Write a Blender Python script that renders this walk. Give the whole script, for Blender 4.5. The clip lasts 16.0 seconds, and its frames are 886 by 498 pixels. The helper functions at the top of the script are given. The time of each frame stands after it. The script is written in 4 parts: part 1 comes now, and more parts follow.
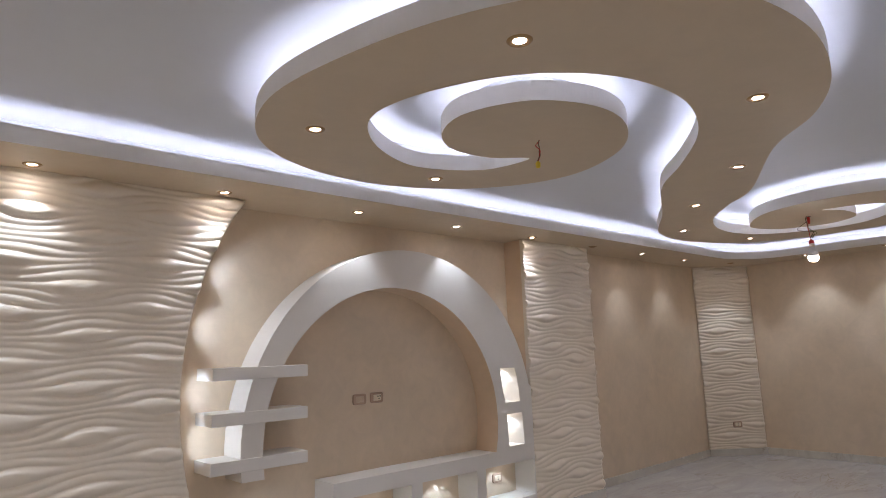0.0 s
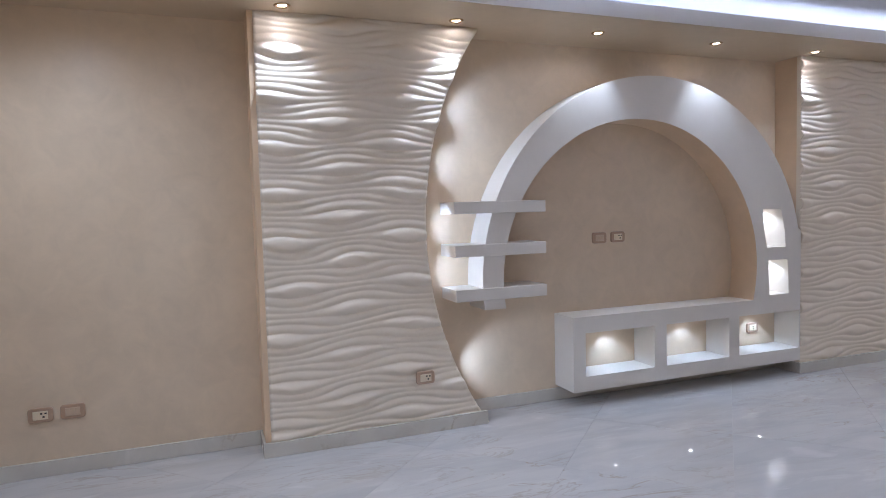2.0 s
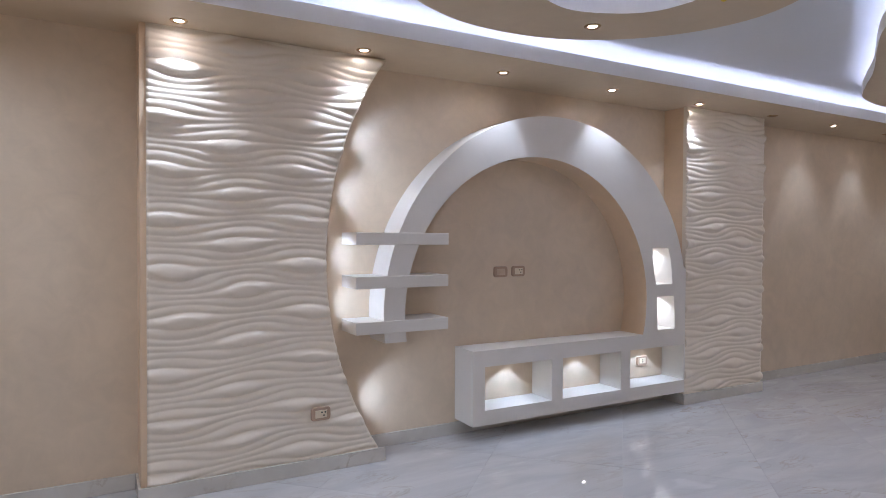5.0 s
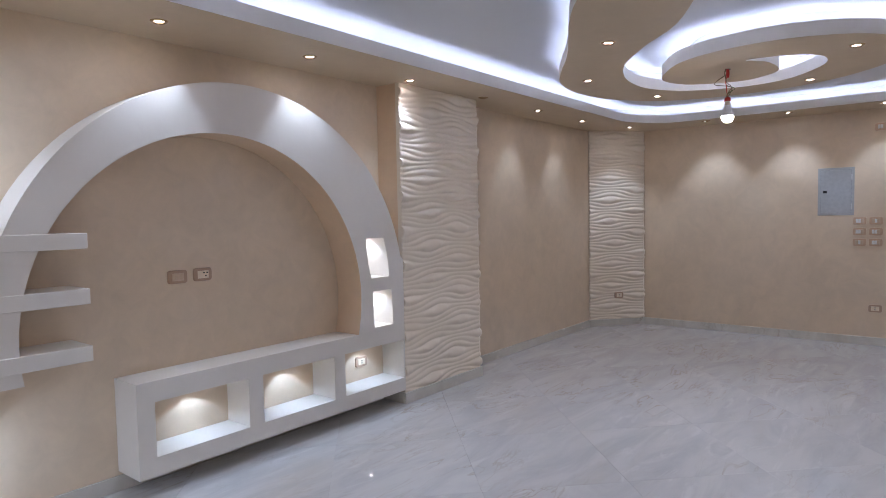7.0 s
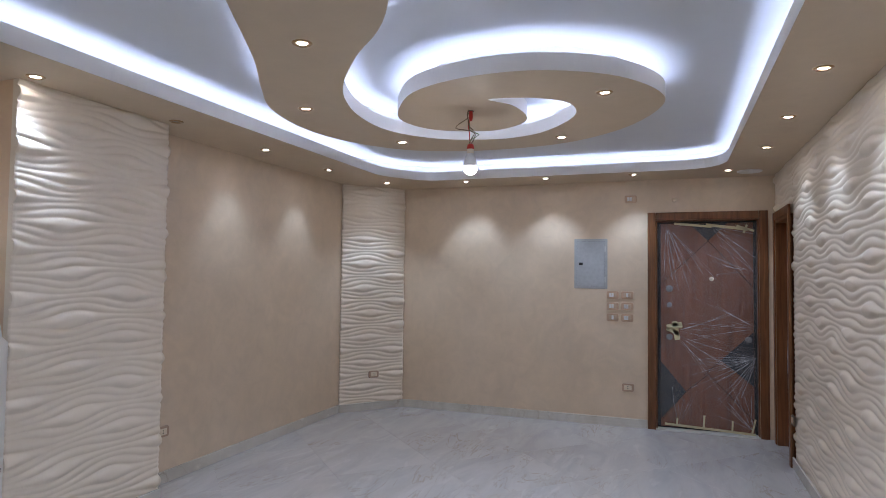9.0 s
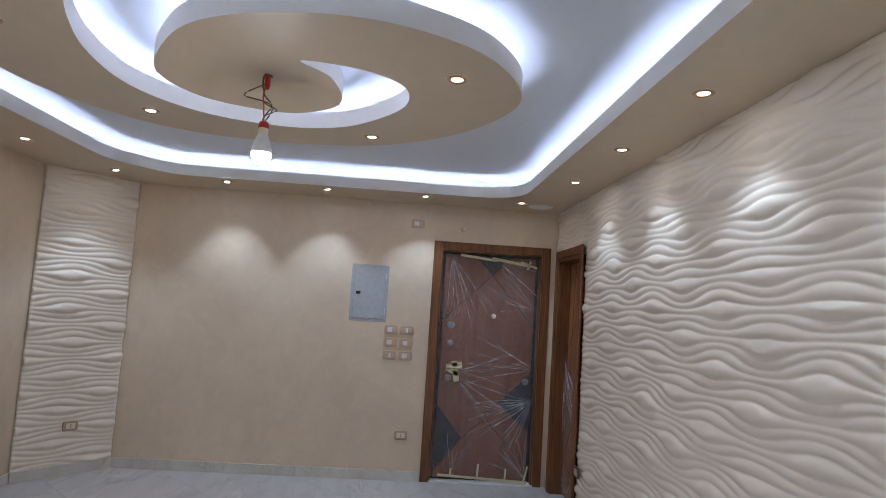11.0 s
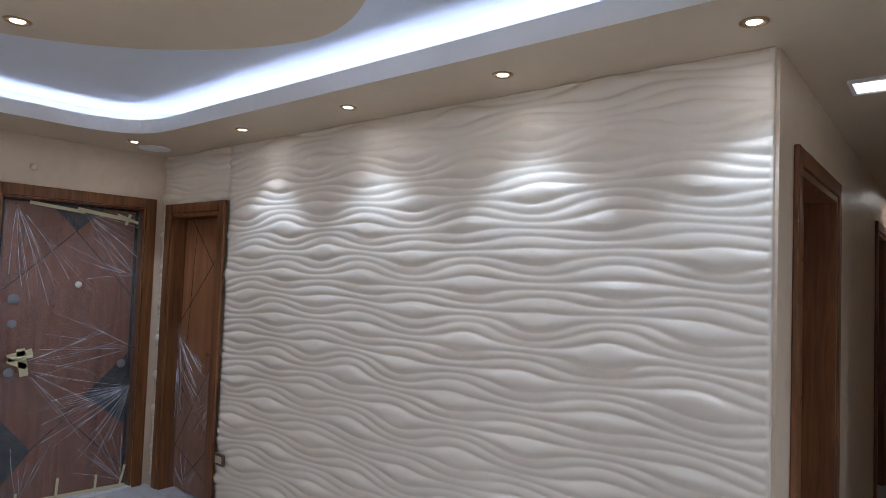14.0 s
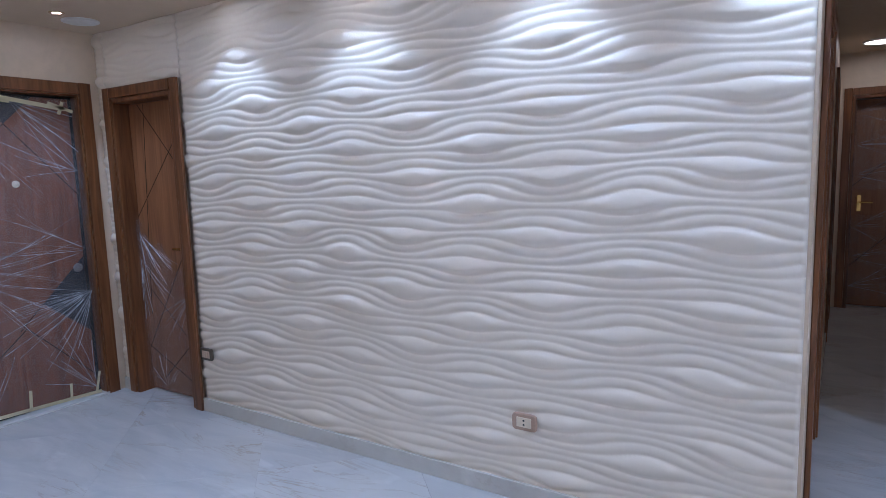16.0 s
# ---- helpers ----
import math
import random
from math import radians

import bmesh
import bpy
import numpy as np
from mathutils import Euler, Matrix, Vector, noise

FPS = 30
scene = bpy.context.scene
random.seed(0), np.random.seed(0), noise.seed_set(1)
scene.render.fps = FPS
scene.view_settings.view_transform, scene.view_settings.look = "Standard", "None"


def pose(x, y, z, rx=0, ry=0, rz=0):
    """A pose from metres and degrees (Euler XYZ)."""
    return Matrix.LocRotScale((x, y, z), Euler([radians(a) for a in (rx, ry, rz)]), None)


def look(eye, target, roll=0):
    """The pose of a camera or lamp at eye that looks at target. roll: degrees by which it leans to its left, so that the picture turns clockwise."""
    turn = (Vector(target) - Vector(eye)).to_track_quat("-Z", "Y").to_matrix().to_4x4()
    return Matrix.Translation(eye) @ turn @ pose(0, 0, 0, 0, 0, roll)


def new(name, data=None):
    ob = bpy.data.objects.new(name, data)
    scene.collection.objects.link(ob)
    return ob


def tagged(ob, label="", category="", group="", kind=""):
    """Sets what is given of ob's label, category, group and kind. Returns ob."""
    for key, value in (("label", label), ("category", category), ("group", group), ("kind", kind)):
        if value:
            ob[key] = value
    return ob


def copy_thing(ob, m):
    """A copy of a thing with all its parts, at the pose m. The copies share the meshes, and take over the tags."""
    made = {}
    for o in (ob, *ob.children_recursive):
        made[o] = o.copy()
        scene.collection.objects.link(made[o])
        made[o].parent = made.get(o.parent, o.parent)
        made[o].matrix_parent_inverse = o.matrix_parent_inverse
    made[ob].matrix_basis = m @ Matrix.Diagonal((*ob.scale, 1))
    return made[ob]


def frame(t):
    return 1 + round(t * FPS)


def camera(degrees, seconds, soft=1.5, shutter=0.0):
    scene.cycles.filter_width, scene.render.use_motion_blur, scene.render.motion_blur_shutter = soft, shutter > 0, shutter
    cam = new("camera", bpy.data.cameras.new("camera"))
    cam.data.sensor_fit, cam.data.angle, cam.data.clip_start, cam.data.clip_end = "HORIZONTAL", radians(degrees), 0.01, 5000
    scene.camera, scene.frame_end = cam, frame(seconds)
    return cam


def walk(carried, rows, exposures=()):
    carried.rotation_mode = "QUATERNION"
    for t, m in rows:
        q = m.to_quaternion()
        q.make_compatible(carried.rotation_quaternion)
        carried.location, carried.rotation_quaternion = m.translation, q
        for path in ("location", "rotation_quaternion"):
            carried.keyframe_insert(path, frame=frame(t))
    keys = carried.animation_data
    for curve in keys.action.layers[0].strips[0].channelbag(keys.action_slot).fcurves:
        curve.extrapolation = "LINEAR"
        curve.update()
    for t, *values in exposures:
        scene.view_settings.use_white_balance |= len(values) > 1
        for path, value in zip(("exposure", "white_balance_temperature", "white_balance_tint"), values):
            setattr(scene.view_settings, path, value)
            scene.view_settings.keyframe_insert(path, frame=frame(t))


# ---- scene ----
cam = camera(70.8, 16.0, soft=0.8)
PATH = [
    (0, (0.167, 0.139, 1.456), (1.495, 1.599, 1.78), -2.0),
    (0.5, (0.204, 0.143, 1.412), (1.364, 1.767, 1.542), -1.6),
    (1, (0.181, 0.261, 1.372), (1.201, 1.981, 1.34), -1.3),
    (1.5, (0.236, 0.305, 1.39), (1.073, 2.118, 1.284), -1.6),
    (2, (0.262, 0.312, 1.346), (0.962, 2.182, 1.226), -1.6),
    (2.5, (0.212, 0.332, 1.398), (0.886, 2.209, 1.243), -1.1),
    (3, (0.234, 0.331, 1.373), (0.879, 2.22, 1.236), -0.8),
    (5.5, (0.371, 0.367, 1.386), (1.482, 2.030, 1.35), -0.1),
    (6, (0.475, 0.557, 1.431), (1.744, 2.1, 1.333), -0.8),
    (6.5, (0.671, 0.643, 1.436), (2.111, 2.027, 1.329), -2.3),
    (7, (1.019, 0.658, 1.458), (2.583, 1.9, 1.347), -1.1),
    (7.5, (1.309, 0.69, 1.432), (2.981, 1.786, 1.378), -0.2),
    (8, (1.625, 0.78, 1.473), (3.402, 1.699, 1.464), -1.0),
    (8.5, (2.0, 0.714, 1.495), (3.806, 1.572, 1.541), 1.6),
    (9, (2.355, 0.744, 1.478), (4.231, 1.431, 1.564), 0.7),
    (11.5, (3.412, 1.475, 1.565), (5.343, 0.978, 1.718), 3.6),
    (12, (3.566, 1.728, 1.585), (5.355, 0.836, 1.666), 2.6),
    (12.5, (3.714, 1.859, 1.579), (5.432, 0.837, 1.654), 2.3),
    (13, (3.917, 1.905, 1.595), (5.534, 0.739, 1.751), 3.0),
    (13.5, (4.059, 2.013, 1.621), (5.504, 0.639, 1.777), 3.9),
    (14, (4.206, 2.145, 1.638), (5.473, 0.6, 1.722), 2.1),
    (14.5, (4.349, 2.176, 1.626), (5.537, 0.568, 1.697), 1.8),
    (15, (4.494, 2.208, 1.581), (5.611, 0.551, 1.501), 1.5),
    (15.5, (4.549, 2.211, 1.539), (5.63, 0.54, 1.343), -0.2),
    (16, (4.582, 2.235, 1.494), (5.657, 0.567, 1.238), -1.8),
]
EXPOSURES = [(0.0, -0.10, 7700, 19), (0.5, -0.08, 6900, 19), (1.0, -0.06, 6750, 19), (1.5, 0.03, 6650, 18), (5.5, 0.03, 6850, 20), (9.0, 0.17, 6550, 15), (12.5, 0.18, 6450, 12), (14.5, 0.28, 6100, 12), (15.5, 0.48, 5600, 14), (16.0, 0.52, 5450, 15)]
walk(cam, [(t, look(eye, target, roll)) for t, eye, target, roll in PATH], EXPOSURES)

# ---- world and light ----
wd = bpy.data.worlds.new("world")
scene.world = wd
wd.use_nodes = True
wd.node_tree.nodes["Background"].inputs[0].default_value = (0.5, 0.55, 0.65, 1)
wd.node_tree.nodes["Background"].inputs[1].default_value = 0.02

SPOT_W, STRIP_E, LENS_E = 21.0, 19.0, 85.0
COOL = (0.58, 0.765, 1.0)

# plan, metres
ZS, ZI, ZC = 2.458, 2.456, 2.635   # soffit, spiral island and upper ceiling
YN, YP = 4.10, 3.86             # bare north wall and face of the built-out panels
YS, XE, XW = -0.165, 8.885, -0.87
XK = 4.665                      # corridor corner
CX0, CX1, YEND = 3.45, XK, -5.0
YB = -1.25                      # south wall of the western part


def spot(name, at, aim, watts, size=80, blend=0.5, color=COOL, radius=0.025):
    d = bpy.data.lights.new(name, "SPOT")
    d.energy, d.spot_size, d.spot_blend, d.color, d.shadow_soft_size = watts, radians(size), blend, color, radius
    ob = new(name, d)
    ob.matrix_world = look(at, aim)
    return ob


# ---- materials ----
def mat(name):
    m = bpy.data.materials.new(name)
    m.use_nodes = True
    nt = m.node_tree
    return m, nt, nt.nodes["Principled BSDF"]


def coords(nt, scale=(1, 1, 1)):
    g = nt.nodes.new("ShaderNodeNewGeometry")
    mp = nt.nodes.new("ShaderNodeMapping")
    mp.inputs["Scale"].default_value = scale
    nt.links.new(g.outputs["Position"], mp.inputs["Vector"])
    return mp.outputs["Vector"]


def ramp(nt, fac, stops):
    r = nt.nodes.new("ShaderNodeValToRGB")
    while len(r.color_ramp.elements) < len(stops):
        r.color_ramp.elements.new(0.5)
    for e, (p, c) in zip(r.color_ramp.elements, stops):
        e.position, e.color = p, (*c, 1)
    nt.links.new(fac, r.inputs["Fac"])
    return r.outputs["Color"]


def bump(nt, b, height, strength, distance):
    n = nt.nodes.new("ShaderNodeBump")
    n.inputs["Strength"].default_value, n.inputs["Distance"].default_value = strength, distance
    nt.links.new(height, n.inputs["Height"])
    nt.links.new(n.outputs["Normal"], b.inputs["Normal"])


def noisy(nt, vec, scale, detail=4, rough=0.55, distort=0.0):
    n = nt.nodes.new("ShaderNodeTexNoise")
    n.inputs["Scale"].default_value, n.inputs["Detail"].default_value = scale, detail
    n.inputs["Roughness"].default_value, n.inputs["Distortion"].default_value = rough, distort
    nt.links.new(vec, n.inputs["Vector"])
    return n.outputs["Fac"]


def mixc(nt, fac, a, b, mode="MIX"):
    n = nt.nodes.new("ShaderNodeMix")
    n.data_type, n.blend_type = "RGBA", mode
    for sock, v in ((n.inputs[0], fac), (n.inputs[6], a), (n.inputs[7], b)):
        if isinstance(v, (int, float)):
            sock.default_value = v
        elif isinstance(v, tuple):
            sock.default_value = (*v, 1)
        else:
            nt.links.new(v, sock)
    return n.outputs[2]


def paint(name, base, spread=0.05, rough=0.5, big=1.6, fine=45, relief=0.12, cloud=0.5):
    """Plastered and painted surface: soft clouds, trowel marks and fine grain."""
    m, nt, b = mat(name)
    v = coords(nt)
    lo = tuple(c * (1 - spread) for c in base)
    hi = tuple(min(1, c * (1 + spread)) for c in base)
    a = ramp(nt, noisy(nt, v, big, 5, 0.6, 1.2), ((0.3, lo), (0.7, hi)))
    t = ramp(nt, noisy(nt, v, 7, 6, 0.65, 0.9), ((0.35, lo), (0.65, hi)))
    nt.links.new(mixc(nt, cloud, a, t), b.inputs["Base Color"])
    b.inputs["Roughness"].default_value = rough
    bump(nt, b, noisy(nt, v, fine, 5, 0.6), relief, 0.004)
    return m


def plain(name, base, rough=0.4, metal=0.0, spread=0.06, scale=30, relief=0.0):
    m, nt, b = mat(name)
    v = coords(nt)
    f = noisy(nt, v, scale, 3)
    nt.links.new(ramp(nt, f, ((0.3, tuple(c * (1 - spread) for c in base)), (0.7, tuple(min(1, c * (1 + spread)) for c in base)))), b.inputs["Base Color"])
    b.inputs["Roughness"].default_value, b.inputs["Metallic"].default_value = rough, metal
    if relief:
        bump(nt, b, f, relief, 0.003)
    return m


def glow(name, color, strength):
    m, nt, b = mat(name)
    b.inputs["Base Color"].default_value = (0.8, 0.8, 0.8, 1)
    b.inputs["Emission Color"].default_value = (*color, 1)
    b.inputs["Emission Strength"].default_value = strength
    return m


def wood(name, dark, light, rough=0.35, along=2):
    m, nt, b = mat(name)
    sc = [26, 26, 26]
    sc[along] = 1.6
    v = coords(nt, tuple(sc))
    g = noisy(nt, v, 1.0, 6, 0.6, 0.8)
    nt.links.new(ramp(nt, g, ((0.32, dark), (0.68, light))), b.inputs["Base Color"])
    b.inputs["Roughness"].default_value = rough
    bump(nt, b, g, 0.12, 0.002)
    return m


def marble(name, base, vein, cloud, rough=0.08):
    """Polished stone: soft clouds, drawn-out beige streaks, fine veins and pale patches, another cut for each piece."""
    m, nt, b = mat(name)
    g = nt.nodes.new("ShaderNodeNewGeometry")
    info = nt.nodes.new("ShaderNodeObjectInfo")
    shift = nt.nodes.new("ShaderNodeVectorMath")
    shift.operation = "SCALE"
    shift.inputs[0].default_value = (17.0, 29.0, 5.0)
    nt.links.new(info.outputs["Random"], shift.inputs["Scale"])
    add = nt.nodes.new("ShaderNodeVectorMath")
    nt.links.new(g.outputs["Position"], add.inputs[0])
    nt.links.new(shift.outputs[0], add.inputs[1])
    v = add.outputs[0]
    mp = nt.nodes.new("ShaderNodeMapping")
    mp.inputs["Rotation"].default_value, mp.inputs["Scale"].default_value = (0, 0, 0.35), (1.0, 3.4, 1.5)
    nt.links.new(v, mp.inputs["Vector"])
    streak = mp.outputs[0]
    c = ramp(nt, noisy(nt, streak, 1.1, 7, 0.6, 1.2), ((0.32, cloud), (0.60, base)))
    warm = ramp(nt, noisy(nt, streak, 0.8, 6, 0.6, 0.8), ((0.52, (0, 0, 0)), (0.72, (0.45,) * 3)))
    c = mixc(nt, warm, c, tuple(0.55 * p + 0.45 * q for p, q in zip(base, vein)))
    line = ramp(nt, noisy(nt, streak, 0.9, 10, 0.6, 2.2), ((0.484, (0, 0, 0)), (0.503, (1, 1, 1)), (0.524, (0, 0, 0))))
    keep = ramp(nt, noisy(nt, v, 1.3, 4), ((0.46, (0, 0, 0)), (0.66, (0.7,) * 3)))
    c = mixc(nt, mixc(nt, 1.0, line, keep, "MULTIPLY"), c, vein)
    pale = ramp(nt, noisy(nt, streak, 1.7, 5, 0.55, 1.6), ((0.60, (0, 0, 0)), (0.72, (0.35,) * 3)))
    c = mixc(nt, pale, c, tuple(min(1, p * 1.28) for p in base))
    nt.links.new(c, b.inputs["Base Color"])
    r = ramp(nt, noisy(nt, v, 3.5, 5), ((0.3, (rough,) * 3), (0.75, (rough * 2.0,) * 3)))
    nt.links.new(r, b.inputs["Roughness"])
    bump(nt, b, noisy(nt, v, 2.2, 3), 0.012, 0.004)
    return m


M_WALL = paint("beige_plaster_paint", (0.72, 0.57, 0.42), 0.085, 0.40, 1.4, 55, 0.1, 0.45)
# beige wall paint again, with warm bounced light put into the colour
M_WALL_WARM = paint("beige_plaster_warm_bounce", (0.79, 0.58, 0.395), 0.06, 0.42, 1.8, 55, 0.08, 0.45)
M_SOFF = paint("beige_ceiling_paint", (0.60, 0.465, 0.325), 0.04, 0.5, 2.2, 60, 0.08)
M_WAVE = paint("cream_wave_plaster", (0.855, 0.745, 0.615), 0.02, 0.36, 1.2, 70, 0.05)
M_LIP = paint("cream_fascia_paint", (0.80, 0.755, 0.69), 0.02, 0.5, 2.0, 60, 0.06)
M_CEIL = paint("white_ceiling_paint", (0.67, 0.675, 0.685), 0.015, 0.6, 1.0, 60, 0.05)
M_CORE = paint("white_cove_paint", (0.78, 0.78, 0.79), 0.01, 0.6, 1.0, 60, 0.03)
M_ARCH = paint("cream_gypsum_paint", (0.76, 0.71, 0.65), 0.025, 0.45, 2.4, 60, 0.07)
M_FLOOR = marble("polished_marble_tile", (0.585, 0.57, 0.56), (0.38, 0.30, 0.22), (0.495, 0.485, 0.49), 0.02)
M_BASE = marble("marble_skirting", (0.70, 0.66, 0.60), (0.42, 0.33, 0.24), (0.58, 0.54, 0.485), 0.15)
M_GROUT = plain("pale_grout", (0.46, 0.445, 0.43), 0.6)
M_WOOD = wood("stained_oak", (0.105, 0.037, 0.013), (0.26, 0.10, 0.035))
M_LEAF = wood("reddish_door_veneer", (0.16, 0.053, 0.026), (0.29, 0.105, 0.052), 0.4)
M_LEAF2 = wood("brown_door_veneer", (0.20, 0.077, 0.029), (0.34, 0.14, 0.058), 0.38)
M_DARK = plain("charcoal_veneer", (0.035, 0.036, 0.042), 0.45)
M_GROOVE = plain("dark_groove", (0.02, 0.009, 0.005), 0.7)
M_RING = plain("bronze_ring", (0.42, 0.27, 0.14), 0.3, 0.9)
M_ROSE = plain("rose_beige_plastic", (0.47, 0.31, 0.215), 0.3)
M_BRONZE = plain("dark_bronze_plastic", (0.10, 0.075, 0.05), 0.35)
# lit copy of the rose-beige plastic: same hue, brightness put into the colour
M_ROSE_LIT = plain("rose_beige_plastic_lit", (0.60, 0.40, 0.275), 0.3)
M_TAN = plain("tan_plastic", (0.60, 0.44, 0.315), 0.32)
M_IVORY = plain("ivory_plastic", (0.78, 0.66, 0.50), 0.3)
M_BLACK = plain("black_plastic", (0.015, 0.015, 0.015), 0.4)
M_GREY = plain("light_grey_enamel", (0.43, 0.44, 0.455), 0.4)
M_DULL = plain("dull_lock_metal", (0.26, 0.25, 0.25), 0.45, 0.4)
M_WHITE = plain("white_plastic", (0.78, 0.77, 0.75), 0.35)
M_BRASS = plain("polished_brass", (0.80, 0.52, 0.17), 0.22, 1.0)
M_STEEL = plain("steel", (0.6, 0.6, 0.6), 0.3, 1.0)
M_TAPE = plain("cream_masking_tape", (0.66, 0.58, 0.36), 0.7)
M_RED = plain("red_tape", (0.55, 0.03, 0.02), 0.45)
M_YELLOW = plain("yellow_tape", (0.75, 0.55, 0.04), 0.45)
M_WIRE = plain("brown_wire", (0.16, 0.09, 0.05), 0.5)
M_GREEN = plain("green_wire", (0.12, 0.17, 0.05), 0.5)
M_SILL = plain("white_threshold", (0.72, 0.71, 0.68), 0.3)
M_LENS = glow("downlight_lens", (0.93, 0.96, 1.0), LENS_E)
M_STRIP = glow("led_strip", (0.52, 0.655, 1.0), STRIP_E)
M_BULB = glow("bulb_globe", (0.95, 0.97, 1.0), 140.0)
M_TINY = glow("tiny_led_lens", (0.9, 0.95, 1.0), 70.0)
# slight emission that makes the grille's slats look brightly lit
M_SLAT = glow("glowing_slat", (1.0, 0.97, 0.92), 1.3)
M_DEAD = plain("unlit_lens", (0.45, 0.42, 0.38), 0.25)


def film_material():
    """Thin clear plastic: mostly see-through, milky and whitened for glints where it is creased, with sharp gloss."""
    m, nt, b = mat("clear_plastic_film")
    out = nt.nodes["Material Output"]
    tr = nt.nodes.new("ShaderNodeBsdfTransparent")
    tr.inputs[0].default_value = (0.95, 0.95, 0.96, 1)
    b.inputs["Base Color"].default_value = (0.62, 0.62, 0.66, 1)
    b.inputs["Roughness"].default_value = 0.10
    b.inputs["Specular IOR Level"].default_value = 0.9
    v = coords(nt)
    cre = ramp(nt, noisy(nt, v, 5.5, 7, 0.7, 3.0), ((0.47, (0.05,) * 3), (0.50, (0.26,) * 3), (0.54, (0.08,) * 3), (0.8, (0.17,) * 3)))
    mx = nt.nodes.new("ShaderNodeMixShader")
    nt.links.new(cre, mx.inputs[0])
    nt.links.new(tr.outputs[0], mx.inputs[1])
    nt.links.new(b.outputs[0], mx.inputs[2])
    nt.links.new(mx.outputs[0], out.inputs[0])
    return m


M_FILM = film_material()


# pale and half opaque: the gleam of creases put into the colour
def fold_material():
    m, nt, b = mat("crease_glint")
    out = nt.nodes["Material Output"]
    tr = nt.nodes.new("ShaderNodeBsdfTransparent")
    b.inputs["Base Color"].default_value = (0.80, 0.80, 0.84, 1)
    b.inputs["Roughness"].default_value = 0.25
    mx = nt.nodes.new("ShaderNodeMixShader")
    nt.links.new(ramp(nt, noisy(nt, coords(nt), 16, 3), ((0.35, (0.32,) * 3), (0.65, (0.85,) * 3))), mx.inputs[0])
    nt.links.new(tr.outputs[0], mx.inputs[1])
    nt.links.new(b.outputs[0], mx.inputs[2])
    nt.links.new(mx.outputs[0], out.inputs[0])
    return m


M_FOLD = fold_material()


# ---- mesh helpers ----
def mesh_object(name, bm, material, smooth=False):
    me = bpy.data.meshes.new(name)
    bmesh.ops.recalc_face_normals(bm, faces=bm.faces[:])
    bm.to_mesh(me)
    bm.free()
    for m in material if isinstance(material, (list, tuple)) else [material]:
        me.materials.append(m)
    if smooth:
        for p in me.polygons:
            p.use_smooth = True
    return new(name, me)


def part(name, bm, material, parent, label="", smooth=False):
    ob = mesh_object(name, bm, material, smooth)
    ob.parent = parent
    if label:
        ob["label"] = label
    return ob


def box(x0, x1, y0, y1, z0, z1, bevel=0.0, bm=None):
    bm = bm or bmesh.new()
    g = bmesh.ops.create_cube(bm, size=1.0, matrix=Matrix.Translation(((x0 + x1) / 2, (y0 + y1) / 2, (z0 + z1) / 2)) @ Matrix.Diagonal((abs(x1 - x0), abs(y1 - y0), abs(z1 - z0), 1)))
    if bevel:
        es = list({e for v in g["verts"] for e in v.link_edges})
        bmesh.ops.bevel(bm, geom=es, offset=bevel, segments=2, affect="EDGES", profile=0.5)
    return bm


def structure(name, bm, material, label, category):
    return tagged(mesh_object(name, bm, material), label, category, kind="structure")


def lathe(profile, steps=24):
    """A turned solid from (radius, height) pairs."""
    bm = bmesh.new()
    rings = []
    for r, z in profile:
        rings.append([bm.verts.new((r * math.cos(2 * math.pi * i / steps), r * math.sin(2 * math.pi * i / steps), z)) for i in range(steps)])
    for a, b in zip(rings, rings[1:]):
        for i in range(steps):
            bm.faces.new((a[i], a[(i + 1) % steps], b[(i + 1) % steps], b[i]))
    bm.faces.new(rings[0])
    bm.faces.new(rings[-1])
    return bm


def tube(points, radius, sides=6, bm=None):
    """A round wire through points."""
    bm = bm or bmesh.new()
    pts = [Vector(p) for p in points]
    rings = []
    for i, p in enumerate(pts):
        d = (pts[min(i + 1, len(pts) - 1)] - pts[max(i - 1, 0)]).normalized()
        a = d.orthogonal().normalized()
        b = d.cross(a)
        rings.append([bm.verts.new(p + radius * (math.cos(2 * math.pi * k / sides) * a + math.sin(2 * math.pi * k / sides) * b)) for k in range(sides)])
    for a, b in zip(rings, rings[1:]):
        for k in range(sides):
            bm.faces.new((a[k], a[(k + 1) % sides], b[(k + 1) % sides], b[k]))
    bm.faces.new(rings[0])
    bm.faces.new(rings[-1])
    return bm


def curl(a, b, wob, n=14, seed=0):
    rnd = random.Random(seed)
    a, b = Vector(a), Vector(b)
    ph = [rnd.uniform(0, 6.28) for _ in range(4)]
    out = []
    for i in range(n + 1):
        t = i / n
        e = math.sin(math.pi * t)
        out.append(a.lerp(b, t) + e * wob * Vector((math.sin(5 * t + ph[0]) + 0.4 * math.sin(11 * t + ph[1]), math.sin(6 * t + ph[2]) + 0.4 * math.sin(13 * t + ph[3]), 0.2 * math.sin(9 * t))))
    return out


def smooth_loop(pts, n=10, closed=True):
    """A Catmull-Rom curve through the points."""
    out, k = [], len(pts)
    for i in range(k if closed else k - 1):
        p = [Vector((*pts[(i + j) % k], 0)) if closed else Vector((*pts[min(max(i + j, 0), k - 1)], 0)) for j in (-1, 0, 1, 2)]
        for s in range(n):
            t = s / n
            q = 0.5 * (2 * p[1] + (p[2] - p[0]) * t + (2 * p[0] - 5 * p[1] + 4 * p[2] - p[3]) * t * t + (3 * p[1] - p[0] - 3 * p[2] + p[3]) * t ** 3)
            out.append((q.x, q.y))
    if not closed:
        out.append(tuple(pts[-1]))
    return out


